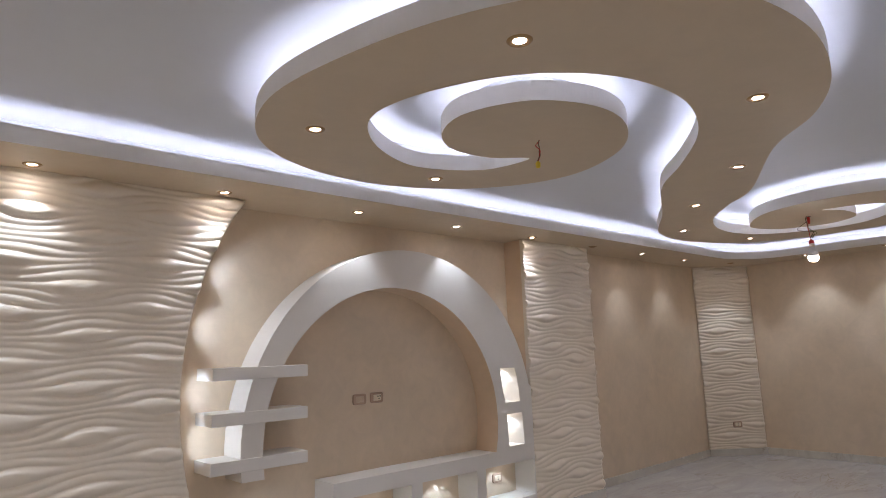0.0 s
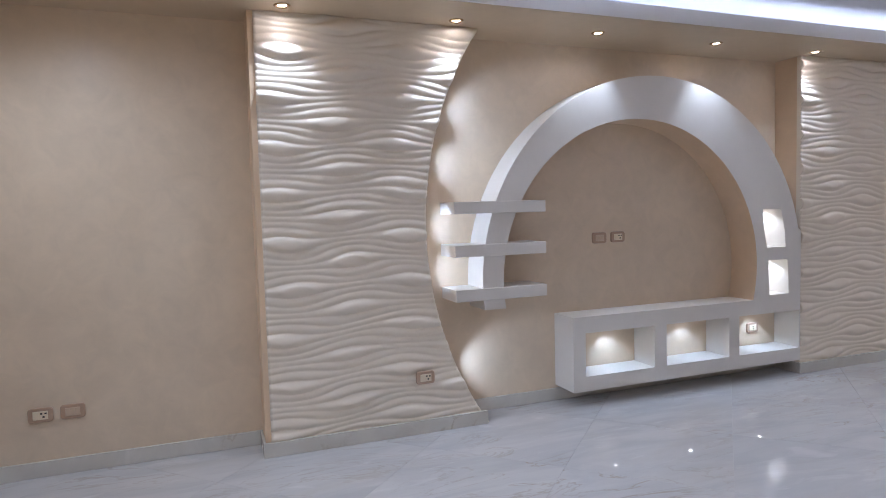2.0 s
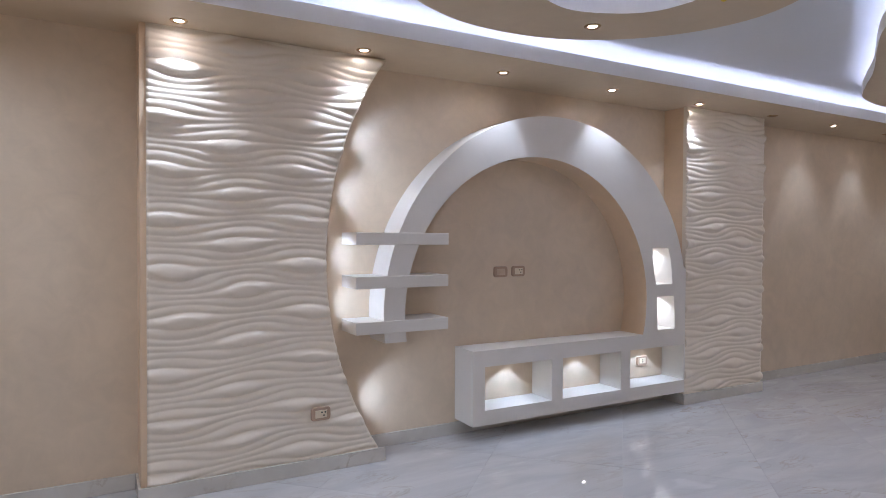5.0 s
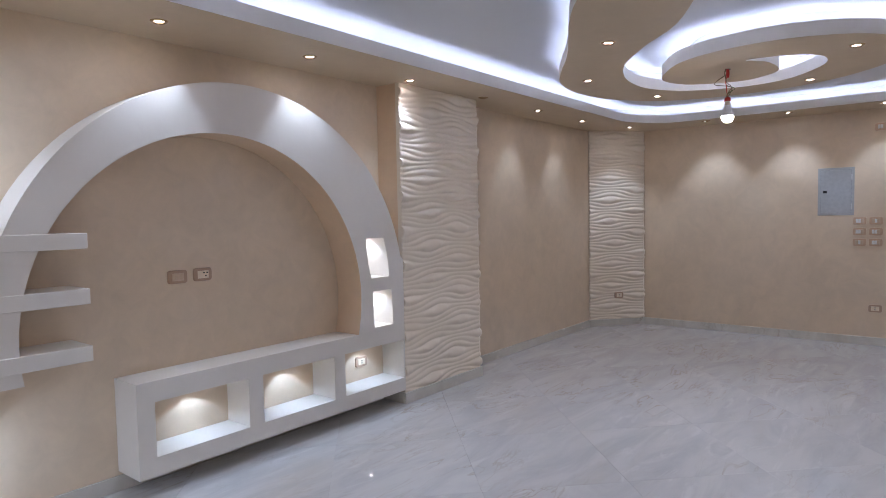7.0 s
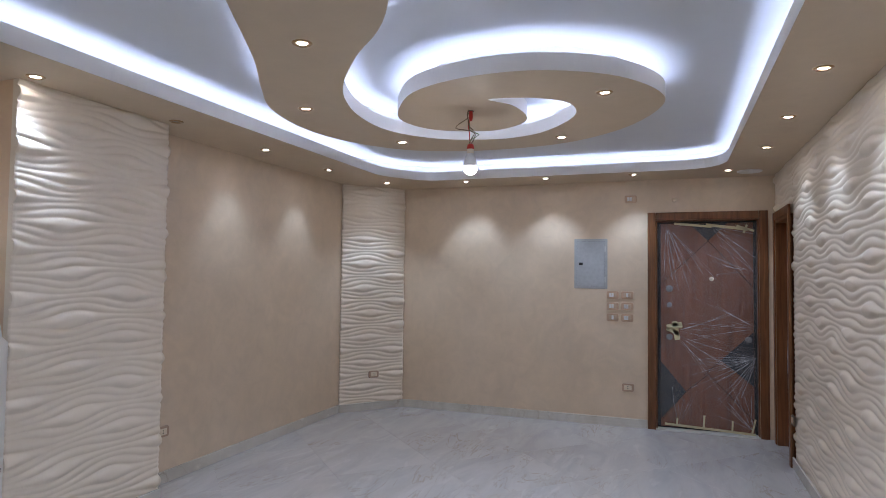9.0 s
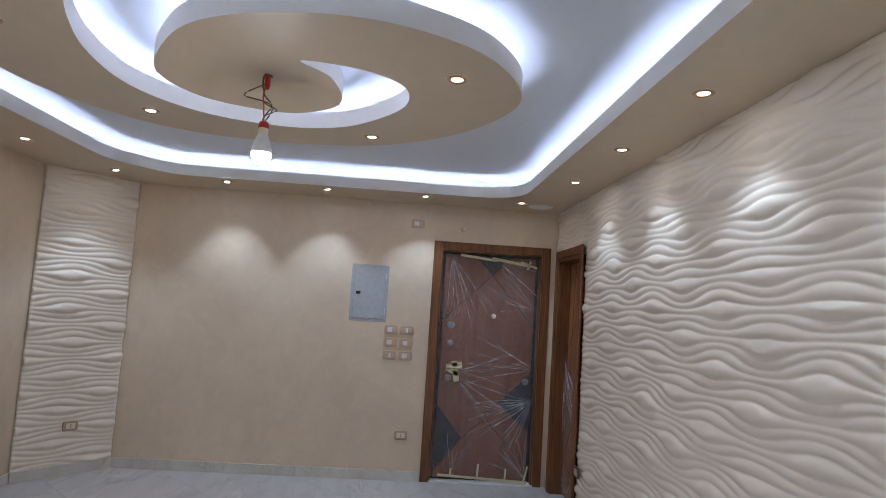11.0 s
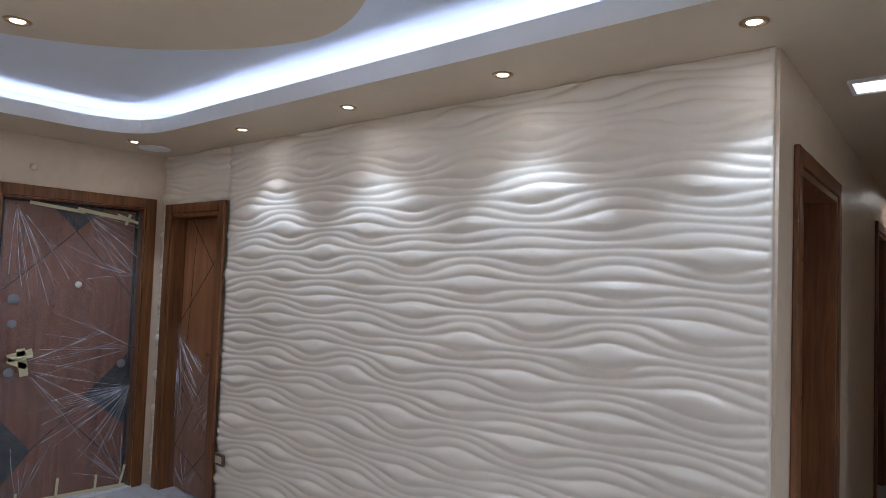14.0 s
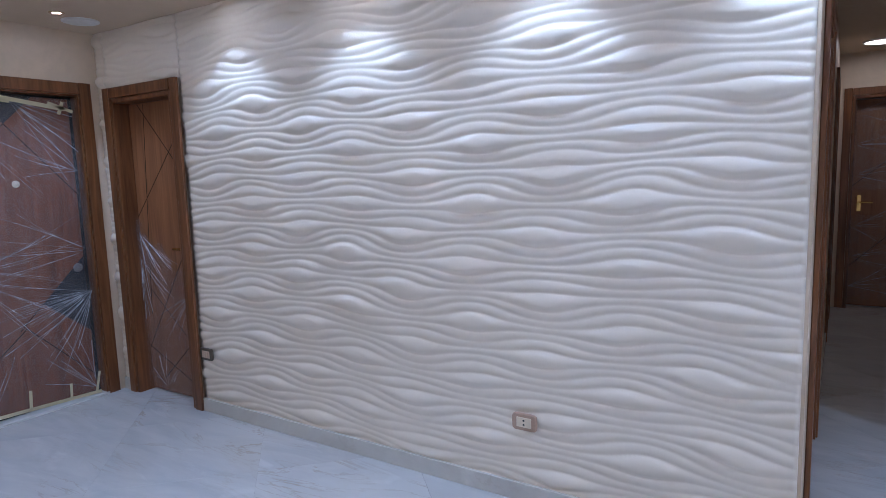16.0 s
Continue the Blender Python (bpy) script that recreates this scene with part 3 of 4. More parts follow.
LAMPS = [(x, 3.755) for x in (0.68, 1.674, 2.652, 3.616, 4.564, 6.467, 7.433)] + [(8.33, 3.575)] + [(8.48, y) for y in (2.74, 1.91, 1.08)] + [(8.465, 0.26)]
LAMPS += [(x, 0.08) for x in (7.47, 6.545, 5.62, 4.685, 3.75, 2.81, 1.87, 0.93)]
# unseen lamps, added to brighten the west end and the left wall
WEST_FILL = [(-0.42, y) for y in (3.35, 2.3, 1.1)] + [(x, -0.75) for x in (0.3, 1.5, 2.7)]
ISLE = [(2.82, 1.07), (1.66, 1.37), (1.55, 2.48), (2.53, 2.78), (3.81, 1.57), (4.59, 2.21), (5.50, 2.77), (6.52, 2.60), (6.69, 1.46), (5.70, 1.07)]
first = downlight_kind(M_LENS, "small lit recessed downlight with a bronze ring")
for i, (x, y) in enumerate(LAMPS + ISLE):
    zl = ZS if i < len(LAMPS) else ZI
    m = pose(x, y, zl)
    if i:
        copy_thing(first, m)
    else:
        first.matrix_basis = m
    tx, ty = (0.5 if x > 8.47 else 0), (0.5 if y > 3.7 and x > 6 else 0)
    spot("downlight_lamp", (x, y, zl - 0.012), (x + tx, y + ty, zl - 1.6), SPOT_W * (0.82 if tx else 0.5 if ty else 1 if i >= len(LAMPS) else 0.54 if y < 0.2 else 1.0), 76 if tx else 66 if ty else 92 if y < 0.2 else 84, 0.5 if y < 0.2 else 0.7, radius=0.02)
# the added fill lamps borrow the downlight body and a very wide cone
for x, y in WEST_FILL:
    copy_thing(first, pose(x, y, ZS))
    spot("downlight_lamp", (x, y, ZS - 0.012), (x, y, 0), SPOT_W * 1.6, 168, 1.0, radius=0.02)
dead = downlight_kind(M_DEAD, "small unlit recessed downlight with a bronze ring")
dead.matrix_basis = pose(5.52, 3.757, ZS)

speaker = tagged(mesh_object("ceiling_speaker", lathe([(0.105, 0.0), (0.105, -0.006), (0.095, -0.010), (0.09, -0.008), (0.02, -0.009)], 32), M_WHITE, True), "flat round white ceiling speaker cover", "speaker")
speaker.location = (8.56, 0.075, ZS)


# ---- sockets and switches ----
def plate_kind(style, w=0.118, h=0.078):
    """A cover plate that faces -y, its back at y = 0."""
    e = bpy.data.objects.new({"socket": "wall_socket", "switch": "light_switch"}[style.split("_")[0]], None)
    scene.collection.objects.link(e)
    rim = rounded([(-w / 2, -h / 2), (w / 2, -h / 2), (w / 2, h / 2), (-w / 2, h / 2)], [0.02] * 4, 5)
    face = [(x * 0.95, z * 0.93) for x, z in rim]
    bm = bmesh.new()
    rows = [[bm.verts.new((x, y, z)) for x, z in lp] for lp, y in ((rim, 0.0), (rim, -0.008), (face, -0.013))]
    for p, q in zip(rows, rows[1:]):
        for n in range(len(rim)):
            bm.faces.new((p[n], p[(n + 1) % len(rim)], q[(n + 1) % len(rim)], q[n]))
    bm.faces.new(rows[0]), bm.faces.new(rows[-1])
    # these plates take the brighter copy, as if more light fell on them
    lit = style in ("switch_two", "switch_three")
    part("cover_plate", bm, M_ROSE_LIT if lit else M_ROSE, e, "rose-beige plastic cover plate in a lit tone" if lit else "rose-beige plastic cover plate")
    part("insert", box(-w * 0.30, w * 0.30, -0.015, -0.011, -h * 0.29, h * 0.29, 0.002), M_IVORY if style.startswith("socket") else M_TAN, e, "ivory insert" if style.startswith("socket") else "tan insert")
    if style == "socket":
        for dz in (-0.009, 0.009):
            part("pin_hole", box(-0.004, 0.004, -0.0163, -0.0145, dz - 0.004, dz + 0.004), M_BLACK, e)
    elif style == "socket_wide":
        for dx, dz in ((0.005, 0.010), (0.025, 0.010), (0.015, -0.008)):
            part("pin_hole", box(dx - 0.005, dx + 0.005, -0.0163, -0.0145, dz - 0.004, dz + 0.004), M_BLACK, e)
        part("blank", box(-0.033, -0.008, -0.0163, -0.0145, -0.02, 0.02, 0.001), M_IVORY, e)
    else:
        # three modules in a row: white rockers and tan blanks
        white = {"switch_one": (), "switch_two": (0, 1), "switch_three": (1,)}[style]
        for i in range(3):
            cx = (i - 1) * w * 0.19
            if i in white:
                part("rocker", box(cx - w * 0.085, cx + w * 0.085, -0.0195, -0.0145, -h * 0.25, h * 0.25, 0.002), M_WHITE, e, "white rocker")
            else:
                part("blank", box(cx - w * 0.085, cx + w * 0.085, -0.0165, -0.0145, -h * 0.25, h * 0.25, 0.001), M_TAN, e)
    return e


def place(e, x, y, z, rz, label, cat, group="wall plates"):
    tagged(e, label, cat, group)
    e.matrix_basis = pose(x, y, z, 0, 0, rz)
    return e


sock, sockw = plate_kind("socket"), plate_kind("socket_wide")
sw1, sw2, sw3 = plate_kind("switch_one"), plate_kind("switch_two"), plate_kind("switch_three")
place(sockw, -0.615, YN, 0.332, 0, "rose-beige socket low on the beige wall", "socket")
place(sw1, -0.465, YN, 0.334, 0, "rose-beige outlet plate low on the beige wall", "outlet")
place(sock, 5.72, YS + 0.012, 0.378, 180, "rose-beige socket on the wave relief", "socket")
place(sw2, XE, 1.124, 2.272, -90, "rose-beige plate with two white rockers high on the wall, in a lit tone", "switch")
place(sw3, XE, 1.300, 1.080, -90, "rose-beige switch plate by the entrance door, in a lit tone", "switch")


def again(e, x, y, z, rz, label="", cat=""):
    c = copy_thing(e, pose(x, y, z, 0, 0, rz))
    return tagged(c, label, cat)


again(sockw, 1.447, YP - 0.012, 0.346, 0, "rose-beige socket on the curved wave panel", "socket")
again(sw1, 2.874, YN, 1.126, 0, "rose-beige outlet plate inside the arch", "outlet")
again(sockw, 3.031, YN, 1.128, 0, "rose-beige socket inside the arch", "socket")
again(sock, 4.30, YN - 0.012, 0.350, 0, "rose-beige socket in the bench's cell", "socket")
bronze = again(sw1, 7.905, YS + 0.012, 0.385, 180, "dark bronze outlet plate on the wave relief", "outlet")
for p in bronze.children:
    if p.name.startswith("cover_plate"):
        p.data = p.data.copy()
        p.data.materials[0] = M_BRONZE
        p["label"] = "dark bronze cover plate"
again(sock, XE, 1.152, 0.388, -90, "rose-beige socket low beside the entrance door", "socket")
again(sock, 5.832, YN, 0.362, 0, "rose-beige socket low beside the pillar", "socket")
q = P0 + cdir * (CH.length * 0.52) + cnor * 0.028
again(sock, q.x, q.y, 0.389, math.degrees(ang), "rose-beige socket on the corner wave panel", "socket")
for i, z in enumerate((1.306, 1.193)):
    for j, y in enumerate((1.300, 1.158)):
        again((sw2, sw3, sw2, sw2)[i * 2 + j], XE, y, z, -90, "rose-beige switch plate by the entrance door, in a lit tone", "switch")
again(sw2, XE, 1.158, 1.080, -90, "rose-beige switch plate by the entrance door, in a lit tone", "switch")


# ---- distribution board ----
fuse = bpy.data.objects.new("fuse_box", None)
scene.collection.objects.link(fuse)
tagged(fuse, "light grey steel fuse box set in the wall", "fuse box")
fuse.matrix_basis = pose(XE, 1.518, 1.62, 0, 0, -90)
part("frame", box(-0.166, 0.166, -0.006, 0, -0.254, 0.254, 0.002), M_GREY, fuse)
# dark plate whose rim draws the shade in the gap round the door
part("gasket", box(-0.1395, 0.1395, -0.0072, -0.006, -0.2295, 0.2295), M_DULL, fuse, "dark plate for the shaded gap round the door")
part("door", box(-0.138, 0.138, -0.012, -0.0075, -0.228, 0.228, 0.002), M_GREY, fuse)
part("latch", box(-0.118, -0.078, -0.018, -0.0125, -0.015, 0.012, 0.002), M_BLACK, fuse, "black latch")
for z in (-0.16, 0.15):
    part("hinge", box(0.139, 0.148, -0.014, -0.0075, z - 0.03, z + 0.03, 0.002), M_STEEL, fuse, "steel hinge")
bell = tagged(mesh_object("door_sensor", lathe([(0.022, 0), (0.022, 0.012), (0.012, 0.022), (0.004, 0.024)], 16), M_IVORY, True), "small ivory knob over the entrance door", "sensor")
bell.matrix_basis = pose(XE, 0.71, 2.252, 0, -90, 0)


# ---- doors ----
def door_frame(parent, w, h, face, depth, inner):
    """Two jambs and a head with a stepped profile; the opening is w by h, faces -y, origin at floor centre."""
    for s in (-1, 1):
        bm = box(min(s * (w / 2 + 0.002), s * (w / 2 + face)), max(s * (w / 2 + 0.002), s * (w / 2 + face)), -0.022, -0.001, 0, h + face, 0.004)
        a, b = sorted((s * (w / 2 - inner), s * (w / 2 - 0.001)))
        box(a, b, -0.012, depth, 0, h - 0.001, 0.003, bm)
        part("jamb", bm, M_WOOD, parent, "stained oak jamb")
    bm = box(-w / 2 + 0.001, w / 2 - 0.001, -0.0215, -0.001, h + 0.001, h + face - 0.001, 0.004)
    box(-w / 2 + inner + 0.001, w / 2 - inner - 0.001, -0.0115, depth, h - inner, h - 0.001, 0.003, bm)
    part("head", bm, M_WOOD, parent, "stained oak head")


def lever(parent, x, z, side, y, label="brass lever handle"):
    bm = box(x - 0.018, x + 0.018, y - 0.008, y, z - 0.09, z + 0.07, 0.003)
    tube([(x, y - 0.006, z), (x, y - 0.045, z), (x + side * 0.02, y - 0.052, z), (x + side * 0.11, y - 0.050, z - 0.002)], 0.009, 8, bm)
    return part("handle", bm, M_BRASS, parent, label, False)


def sheet(parent, name, w, z0, z1, y, seed, amp=0.008, top=None, hang=0.0, label="wrinkled clear protective film"):
    """Wrinkled plastic film stretched over a door."""
    rnd = random.Random(seed)
    rays = [(rnd.uniform(-w / 2, w / 2), rnd.uniform(z0, z1), rnd.uniform(0, 6.28), rnd.uniform(9, 22)) for _ in range(5)]
    n, k = 46, 92
    bm = bmesh.new()
    g = []
    for j in range(k + 1):
        row = []
        for i in range(n + 1):
            u = i / n
            x, z = (u - 0.5) * w, z0 + (z1 - z0) * j / k
            if top:
                z = z0 + (top(u) - z0) * j / k
            h = 0
            for cx, cz, ph, f in rays:
                a, d = math.atan2(z - cz, x - cx), math.hypot(z - cz, x - cx)
                h += abs(math.sin(a * f * 0.5 + ph + noise.noise((x * 2, z * 2, ph)) * 2)) ** 3 * min(1, d * 3) * math.exp(-d * 1.1)
            h += 0.8 * noise.noise((x * 5 + seed, z * 3.2, 0)) + 0.5 * noise.noise((x * 14 + seed, z * 9, 3))
            row.append(bm.verts.new((x + 0.004 * noise.noise((z * 9, seed, 1)), y - amp * (0.6 + h), z)))
        g.append(row)
    for j in range(k):
        for i in range(n):
            bm.faces.new((g[j][i], g[j][i + 1], g[j + 1][i + 1], g[j + 1][i]))
    ob = part(name, bm, M_FILM, parent, label, True)
    ob.visible_shadow = False
    return ob


def folds(parent, fans, y, seed, w, h):
    """Creases that run out from where the film is pulled tight, whitened as glints."""
    rnd = random.Random(seed)
    bm = bmesh.new()
    for cx, cz, a0, a1, n, L in fans:
        for _ in range(n):
            a, s, e = radians(rnd.uniform(a0, a1)), rnd.uniform(0.0, 0.10), L * rnd.uniform(0.5, 1.1)
            bend, pts = rnd.uniform(-0.12, 0.12), []
            for i in range(9):
                t = i / 8
                d = s + (e - s) * t
                x, z = cx + d * math.cos(a + bend * t), cz + d * math.sin(a + bend * t)
                if abs(x) < w / 2 - 0.008 and 0.06 < z < h - 0.05:
                    pts.append((x, y - 0.004 * math.sin(math.pi * t) - rnd.uniform(0, 0.001), z))
            if len(pts) > 2:
                tube(pts, rnd.uniform(0.0006, 0.0017), 4, bm)
    ob = part("film_folds", bm, M_FOLD, parent, "creases of the film, whitened for the light they catch")
    ob.visible_shadow = False


def groove(parent, a, b, y, width=0.006):
    """A thin dark inlay line on a leaf between two points."""
    a, b = Vector(a), Vector(b)
    d = (b - a).normalized()
    s = Vector((-d.y, d.x)) * width / 2
    bm = bmesh.new()
    f = [bm.verts.new((p.x, yy, p.y)) for yy in (y, y - 0.0012) for p in (a + s, b + s, b - s, a - s)]
    for q in ((0, 1, 2, 3), (4, 5, 6, 7), (0, 1, 5, 4), (1, 2, 6, 5), (2, 3, 7, 6), (3, 0, 4, 7)):
        bm.faces.new([f[i] for i in q])
    part("inlay_line", bm, M_GROOVE, parent)


def inlay(parent, pts, y, material, label):
    bm = bmesh.new()
    k = len(pts)
    a = [bm.verts.new((p[0], y, p[1])) for p in pts]
    b = [bm.verts.new((p[0], y - 0.002, p[1])) for p in pts]
    bm.faces.new(a), bm.faces.new(b)
    for i in range(k):
        bm.faces.new((a[i], a[(i + 1) % k], b[(i + 1) % k], b[i]))
    part("inlay", bm, material, parent, label)


# entrance door: x runs from the lock side to the hinge side
door = bpy.data.objects.new("door_1", None)
scene.collection.objects.link(door)
tagged(door, "closed reddish wooden entrance door wrapped in clear plastic film", "door", kind="structure")
EW, EH = DY1 - DY0, DZ
door.matrix_basis = pose(XE, (DY0 + DY1) / 2, 0, 0, 0, -90)
door_frame(door, EW, EH, 0.078, 0.15, 0.012)
LW, LY = EW - 0.03, 0.055
part("leaf", box(-LW / 2 + 0.028, LW / 2 - 0.028, LY, LY + 0.05, 0.03, EH - 0.028, 0.003), M_LEAF, door, "reddish brown veneered leaf")
# black sheet that stands for the shade in the gap round the leaf
part("weather_strip", box(-LW / 2 - 0.003, LW / 2 + 0.003, LY + 0.02, LY + 0.045, 0.003, EH - 0.014), M_BLACK, door, "black sheet for the shaded gap round the leaf")
h2 = LW / 2 - 0.03
inlay(door, [(-0.16, 2.03), (0.02, 1.85), (0.20, 2.03)], LY + 0.001, M_DARK, "charcoal triangle")
inlay(door, [(-h2, 0.10), (-h2, 0.66), (-0.185, 0.38)], LY + 0.001, M_DARK, "charcoal triangle")
inlay(door, [(h2, 0.46), (h2, 0.98), (0.13, 0.70)], LY + 0.001, M_DARK, "charcoal triangle")
for a, b in (((0.02, 1.85), (-0.42, 1.42)), ((-0.185, 0.38), (0.02, 0.56)), ((0.02, 0.56), (0.42, 0.14)), ((-0.185, 0.38), (-0.40, 0.10)), ((0.13, 0.70), (-0.02, 0.55)), ((0.02, 1.85), (0.42, 1.40))):
    groove(door, a, b, LY + 0.0005)
for x, z, r in ((-0.335, 1.38, 0.034), (-0.335, 1.22, 0.026), (-0.335, 0.905, 0.030), (0.05, 1.48, 0.022), (0.37, 0.905, 0.03)):
    bm = lathe([(r, 0), (r, 0.006), (r * 0.6, 0.010), (r * 0.25, 0.011)], 20)
    bmesh.ops.transform(bm, matrix=Matrix.Translation((x, LY, z)) @ Matrix.Rotation(math.pi / 2, 4, "X"), verts=bm.verts[:])
    part("lock_rose", bm, M_DULL if r > 0.023 else M_IVORY, door, "round lock rose")
bm = tube([(-0.335, LY, 1.0), (-0.335, LY - 0.04, 1.0), (-0.22, LY - 0.045, 1.005)], 0.010, 8)
part("handle", bm, M_TAPE, door, "lever handle wrapped in tape")


def tape(parent, x0, z0, x1, z1, w, y):
    d = Vector((x1 - x0, z1 - z0))
    L = d.length
    bm = box(0, L, -0.0012, 0.0012, -w / 2, w / 2)
    bmesh.ops.transform(bm, matrix=Matrix.Translation((x0, y, z0)) @ Matrix.Rotation(-math.atan2(d.y, d.x), 4, "Y"), verts=bm.verts[:])
    part("tape_strip", bm, M_TAPE, parent, "cream masking tape")


FY = LY - 0.028
sheet(door, "film", LW + 0.01, 0.045, EH - 0.03, FY, 3)
folds(door, [(-0.27, 0.97, -20, 20, 7, 0.75), (-0.27, 0.93, -75, -25, 7, 0.7), (0.43, 0.74, 165, 260, 26, 0.62), (0.44, 1.02, 150, 200, 8, 0.6), (-0.36, 2.0, -95, -30, 12, 0.75), (0.05, 1.99, -60, -10, 9, 0.6), (0.42, 1.55, 120, 215, 8, 0.5), (0.40, 0.06, 95, 160, 9, 0.5), (-0.25, 0.06, 60, 120, 5, 0.4)], FY - 0.009, 5, LW, EH)
for args in ((-0.29, 2.02, 0.05, 1.985, 0.022), (0.0, 2.005, 0.37, 1.955, 0.026), (0.27, 1.99, 0.42, 1.94, 0.02), (0.33, 1.92, 0.36, 2.0, 0.02), (-0.38, 0.062, 0.42, 0.028, 0.022), (-0.27, 0.05, -0.265, 0.125, 0.016), (-0.03, 0.04, -0.022, 0.17, 0.018), (0.22, 0.035, 0.225, 0.14, 0.016), (0.39, 0.04, 0.42, 0.17, 0.016), (-0.36, 1.0, -0.22, 1.035, 0.05), (-0.29, 1.06, -0.26, 0.88, 0.05), (-0.36, 0.99, -0.25, 0.94, 0.035)):
    tape(door, *args, FY - 0.016)
structure("door_sill", box(XE - 0.02, XE + 0.12, DY0 - 0.04, DY1 + 0.04, 0.0, 0.014, 0.002), M_SILL, "white stone threshold of the entrance door", "threshold")

# narrow door in the south wall
door = bpy.data.objects.new("door_2", None)
scene.collection.objects.link(door)
tagged(door, "closed brown wooden door with carved lines and torn film", "door", kind="structure")
door.matrix_basis = pose((D2X0 + D2X1) / 2, YS + 0.008, 0, 0, 0, 180)
W2 = D2X1 - D2X0
door_frame(door, W2, D2Z, 0.07, 0.24, 0.03)
L2, Y2 = W2 - 0.066, 0.095
part("leaf", box(-L2 / 2, L2 / 2, Y2, Y2 + 0.04, 0.01, D2Z - 0.035, 0.003), M_LEAF2, door, "brown veneered leaf")
h2 = L2 / 2
for a, b in (((-0.13, 1.98), (-0.24, 0.55)), ((-h2, 1.23), (h2, 1.86)), ((-0.20, 1.98), (h2, 1.45)), ((h2, 1.17), (-h2, 0.30)), ((-0.25, 0.75), (h2, 0.30)), ((-h2, 0.32), (h2, 0.06)), ((-0.15, 0.10), (h2, 0.48))):
    groove(door, a, b, Y2 + 0.0003)
lever(door, 0.25, 1.03, -1, Y2)
sheet(door, "film", L2 + 0.02, 0.03, 1.2, Y2 - 0.014, 8, 0.007, top=lambda u: 1.20 - 0.42 * u + 0.05 * math.sin(u * 17))
folds(door, [(-0.27, 1.12, -85, -20, 12, 0.5), (-0.28, 0.95, -90, -40, 8, 0.4), (0.24, 0.72, 190, 260, 8, 0.4), (-0.1, 0.05, 30, 150, 9, 0.25)], Y2 - 0.022, 6, L2, 1.2)

# corridor doors
def corridor_door(name, m, w, h, label, film, hand):
    d = bpy.data.objects.new(name, None)
    scene.collection.objects.link(d)
    tagged(d, label, "door", kind="structure")
    d.matrix_basis = m
    door_frame(d, w, h, 0.07, 0.19, 0.03)
    lw = w - 0.066
    part("leaf", box(-lw / 2, lw / 2, 0.13, 0.17, 0.01, h - 0.035, 0.003), M_LEAF2, d, "brown veneered leaf")
    for a, b in (((-lw / 2, 1.2), (lw / 2, 1.8)), ((-lw / 2, 0.4), (lw / 2, 1.1))):
        groove(d, a, b, 0.1303)
    lever(d, hand * (lw / 2 - 0.06), 1.04, -hand, 0.13)
    if film:
        sheet(d, "film", lw, 0.04, 0.92, 0.118, 12, 0.007)
        sheet(d, "film", lw, 1.16, h - 0.06, 0.118, 15, 0.007)
        folds(d, [(-lw / 2, z, -30, 30, 6, 0.5) for z in (0.2, 0.5, 0.8, 1.3, 1.6, 1.9)], 0.108, 9, lw, h)
    return d


corridor_door("door_3", pose(XK, (C1A + C1B) / 2, 0, 0, 0, -90), C1A - C1B, CZ, "brown wooden corridor door with a brass lever", False, -1)
corridor_door("door_4", pose(XK, (C2A + C2B) / 2, 0, 0, 0, -90), C2A - C2B, CZ, "brown wooden door further down the corridor", False, 1)
corridor_door("door_5", pose((E0 + E1) / 2, YEND, 0, 0, 0, 180), E1 - E0, 2.06, "brown wooden door with film at the corridor's end", True, -1)

# ---- hanging bulb and wire ends ----
BX, BY, BZ = 5.840, 1.855, 2.125
bulb = bpy.data.objects.new("hanging_bulb", None)
scene.collection.objects.link(bulb)
tagged(bulb, "lit white bulb hanging from bare wires with red tape", "light bulb")
bulb.matrix_basis = pose(BX, BY, BZ) @ Matrix.Scale(1.35, 4)
part("globe", lathe([(0.002, -0.036), (0.014, -0.034), (0.024, -0.026), (0.029, -0.014), (0.030, -0.002)], 28), M_BULB, bulb, "glowing white dome", True)
part("heat_sink", lathe([(0.030, -0.002), (0.029, 0.006), (0.023, 0.030), (0.016, 0.052), (0.015, 0.056)], 28), M_WHITE, bulb, "white ribbed body", True)
for i in range(14):
    a = 2 * math.pi * i / 14
    part("rib", tube([(0.030 * math.cos(a), 0.030 * math.sin(a), 0.006), (0.024 * math.cos(a), 0.024 * math.sin(a), 0.030), (0.0165 * math.cos(a), 0.0165 * math.sin(a), 0.052)], 0.0016, 4), M_WHITE, bulb)
part("cap", lathe([(0.015, 0.056), (0.0155, 0.060), (0.0145, 0.076), (0.013, 0.080)], 20), M_IVORY, bulb, "ivory lamp holder", True)
part("tape", lathe([(0.0155, 0.076), (0.016, 0.084), (0.013, 0.096), (0.006, 0.099)], 14), M_RED, bulb, "red insulating tape", True)
zt = (ZI - BZ) / 1.35
for k, (mt, wob) in enumerate(((M_WIRE, 0.02), (M_RED, 0.006), (M_GREEN, 0.035), (M_WIRE, 0.045))):
    part("wire", tube(curl((0.004 * (k - 1), 0.002 * k, 0.096), (0.01 * (k - 1.5), 0.004, zt), wob, 20, k + 4), 0.0022, 5), mt, bulb, "thin loose wire")
part("rose_tape", lathe([(0.006, 0.20), (0.009, 0.215), (0.008, 0.245), (0.004, 0.255)], 10), M_RED, bulb, "red insulating tape", True)
part("ceiling_hole", lathe([(0.014, zt - 0.003), (0.014, zt - 0.001)], 14), M_BLACK, bulb)

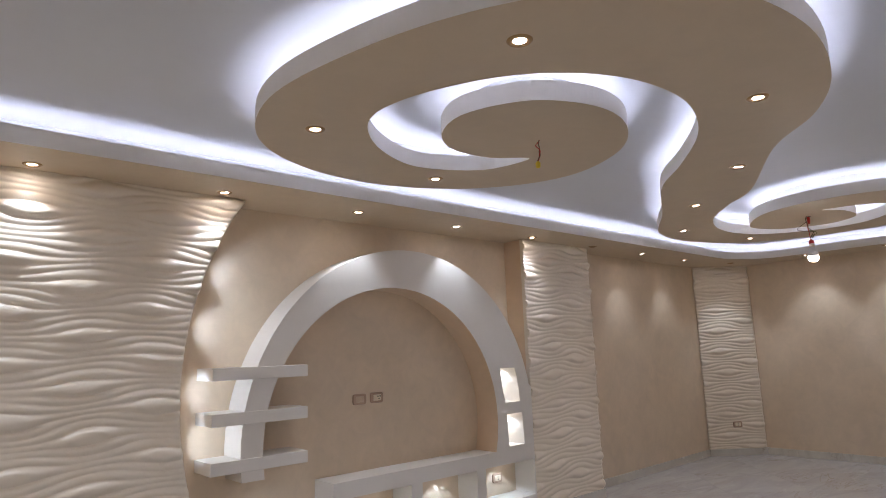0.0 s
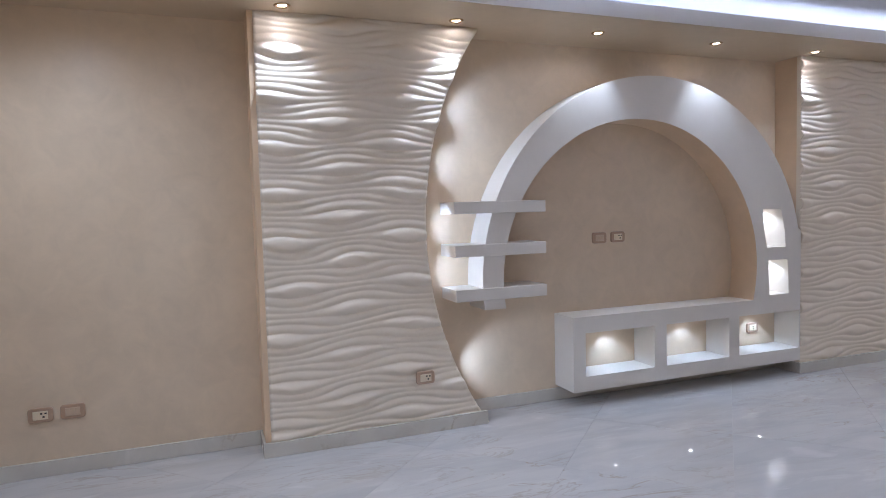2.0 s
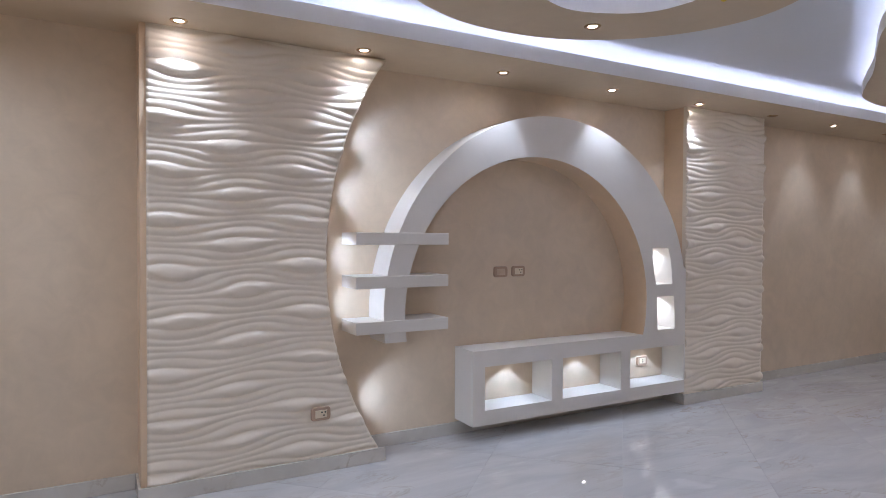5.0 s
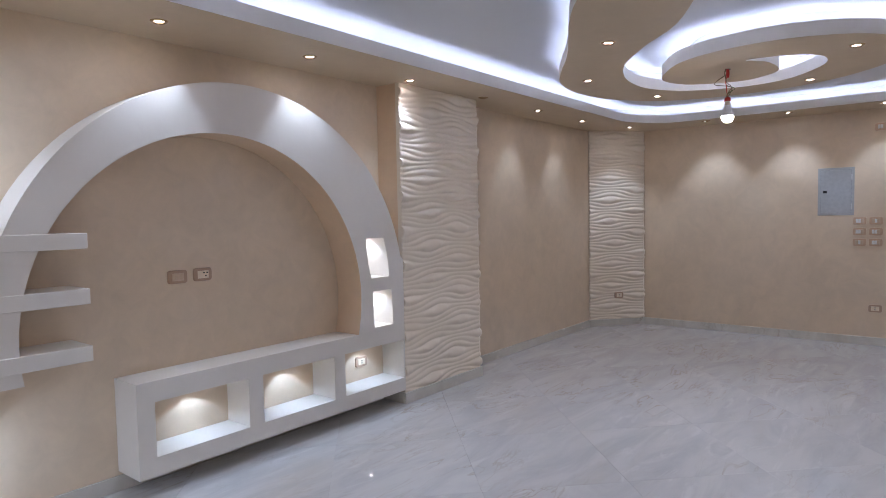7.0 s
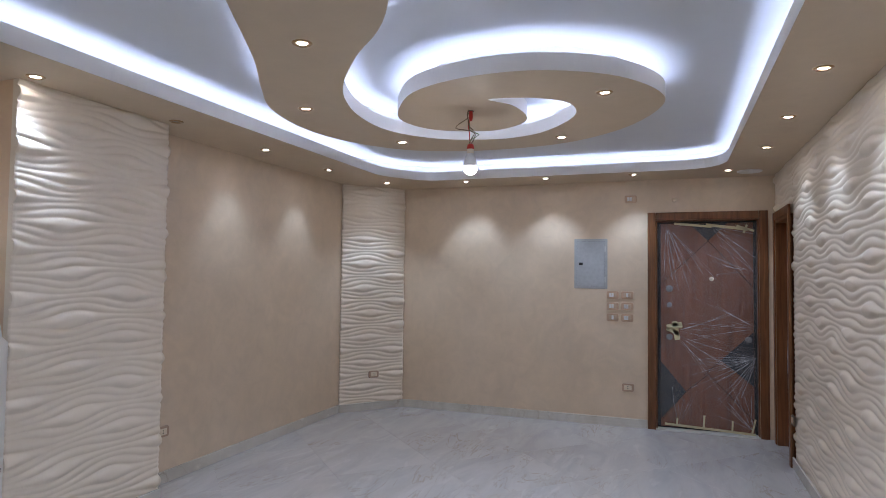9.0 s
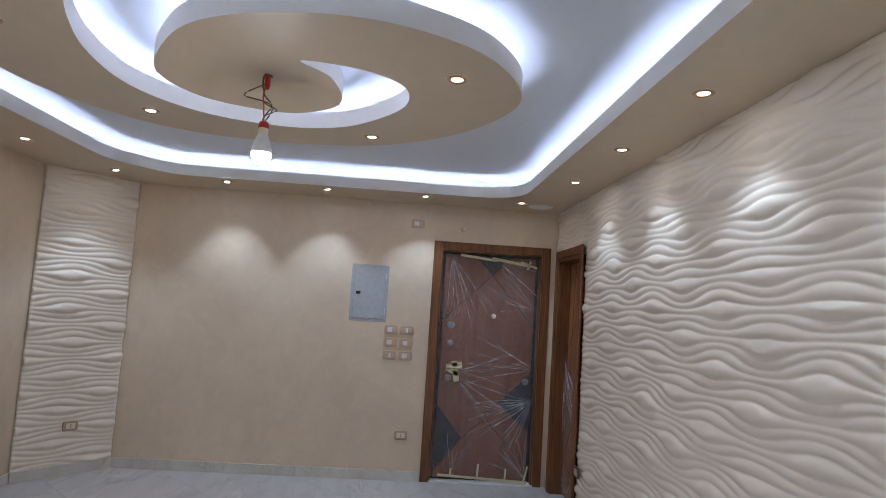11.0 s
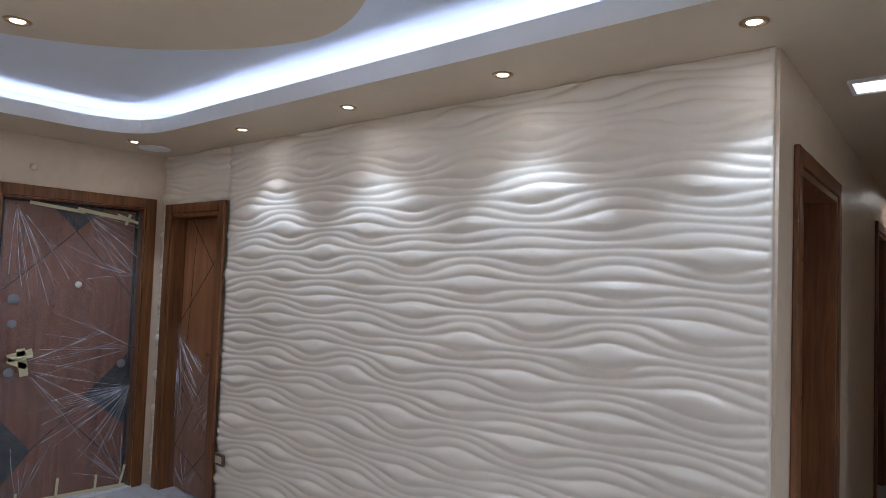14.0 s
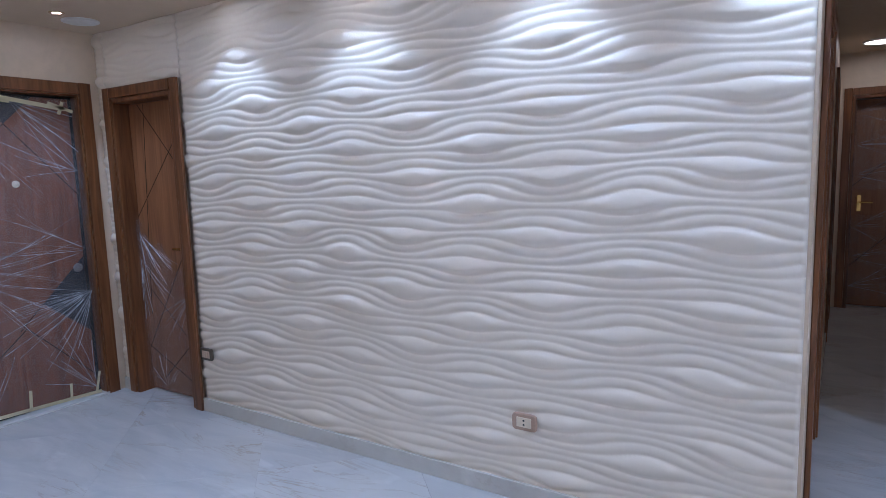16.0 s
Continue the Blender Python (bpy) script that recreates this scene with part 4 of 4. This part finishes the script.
stub = bpy.data.objects.new("wire_stub", None)
scene.collection.objects.link(stub)
tagged(stub, "loose twisted wires with yellow tape hanging from the ceiling", "wire")
stub.matrix_basis = pose(2.49, 1.97, ZI)
part("wire", tube(curl((0, 0, 0), (0.02, 0.03, -0.10), 0.012, 14, 2), 0.0028, 5), M_WIRE, stub)
part("wire", tube(curl((0.004, 0, 0), (0.02, 0.032, -0.10), 0.016, 14, 9), 0.0025, 5), M_RED, stub)
part("tape", lathe([(0.005, -0.13), (0.012, -0.125), (0.013, -0.105), (0.005, -0.095)], 10), M_YELLOW, stub, "yellow insulating tape").location = (0.02, 0.031, 0)

# ---- corridor ceiling light and grille ----
for x, y, r in ((4.36, -4.40, 0.14),):
    lamp = bpy.data.objects.new("ceiling_light", None)
    scene.collection.objects.link(lamp)
    tagged(lamp, "round white flush ceiling light in the corridor", "ceiling light")
    lamp.matrix_basis = pose(x, y, ZS)
    part("rim", lathe([(r, 0), (r, -0.012), (r * 0.9, -0.016), (r * 0.88, -0.012)], 32), M_WHITE, lamp)
    part("diffuser", lathe([(r * 0.87, -0.006), (r * 0.85, -0.013), (r * 0.3, -0.016)], 32), glow("corridor_diffuser", (1.0, 0.97, 0.92), 10.0), lamp)
grille = bpy.data.objects.new("ceiling_grille", None)
scene.collection.objects.link(grille)
tagged(grille, "small white slatted grille in the corridor ceiling", "grille")
grille.matrix_basis = pose(4.43, -0.81, ZS)
# flat black sheet in place of the shade between the slats
part("backing", box(-0.085, 0.085, -0.085, 0.085, -0.0025, -0.001), M_BLACK, grille, "black sheet for the shade behind the slats")
part("frame", band([(-0.1, -0.1), (0.1, -0.1), (0.1, 0.1), (-0.1, 0.1)], [(-0.085, -0.085), (0.085, -0.085), (0.085, 0.085), (-0.085, 0.085)], -0.012, 0), M_WHITE, grille)
for i in range(5):
    y = -0.068 + i * 0.034
    part("slat", box(-0.085, 0.085, y - 0.006, y + 0.006, -0.011, -0.004, 0.001), M_SLAT, grille, "white slat with a glow of its own to look lit")

# ---- floor tiles, laid on the diagonal ----
def clipped(poly, axis, limit, sign):
    """The part of a polygon on one side of a straight line."""
    out = []
    for p, q in zip(poly, poly[1:] + poly[:1]):
        a, b = sign * (p[axis] - limit), sign * (q[axis] - limit)
        if a <= 0:
            out.append(p)
        if a * b < 0:
            t = a / (a - b)
            out.append((p[0] + t * (q[0] - p[0]), p[1] + t * (q[1] - p[1])))
    return out


TILE, GAP = 0.80, 0.0012
diag = math.sqrt(0.5)
floor = bpy.data.objects["floor"]
lines = ((0, XW - 0.1, -1), (0, XE + 0.1, 1), (1, YEND - 0.1, -1), (1, YN + 0.1, 1))
for i in range(-8, 16):
    for j in range(-12, 12):
        u, w = i * TILE, -0.46 + j * TILE
        u1, w1 = u + TILE - GAP, w + TILE - GAP
        poly = [((p + q) * diag, (p - q) * -diag) for p, q in ((u, w), (u1, w), (u1, w1), (u, w1))]
        for axis, limit, sign in lines:
            poly = clipped(poly, axis, limit, sign) if poly else poly
        cx = sum(p[0] for p in poly) / len(poly) if poly else 0
        cy = sum(p[1] for p in poly) / len(poly) if poly else 0
        hidden = cy < YB - 0.9 and (cx < CX0 - 0.75 or cx > CX1 + 0.75) or cx > XK + 0.8 and cy < -1.4
        if len(poly) < 3 or hidden:
            continue
        bm = bmesh.new()
        top = [bm.verts.new((x, y, 0.0)) for x, y in poly]
        low = [bm.verts.new((x, y, -0.0024)) for x, y in poly]
        bm.faces.new(top)
        for k in range(len(top)):
            bm.faces.new((top[k - 1], top[k], low[k], low[k - 1]))
        part("floor_tile", bm, M_FLOOR, floor)
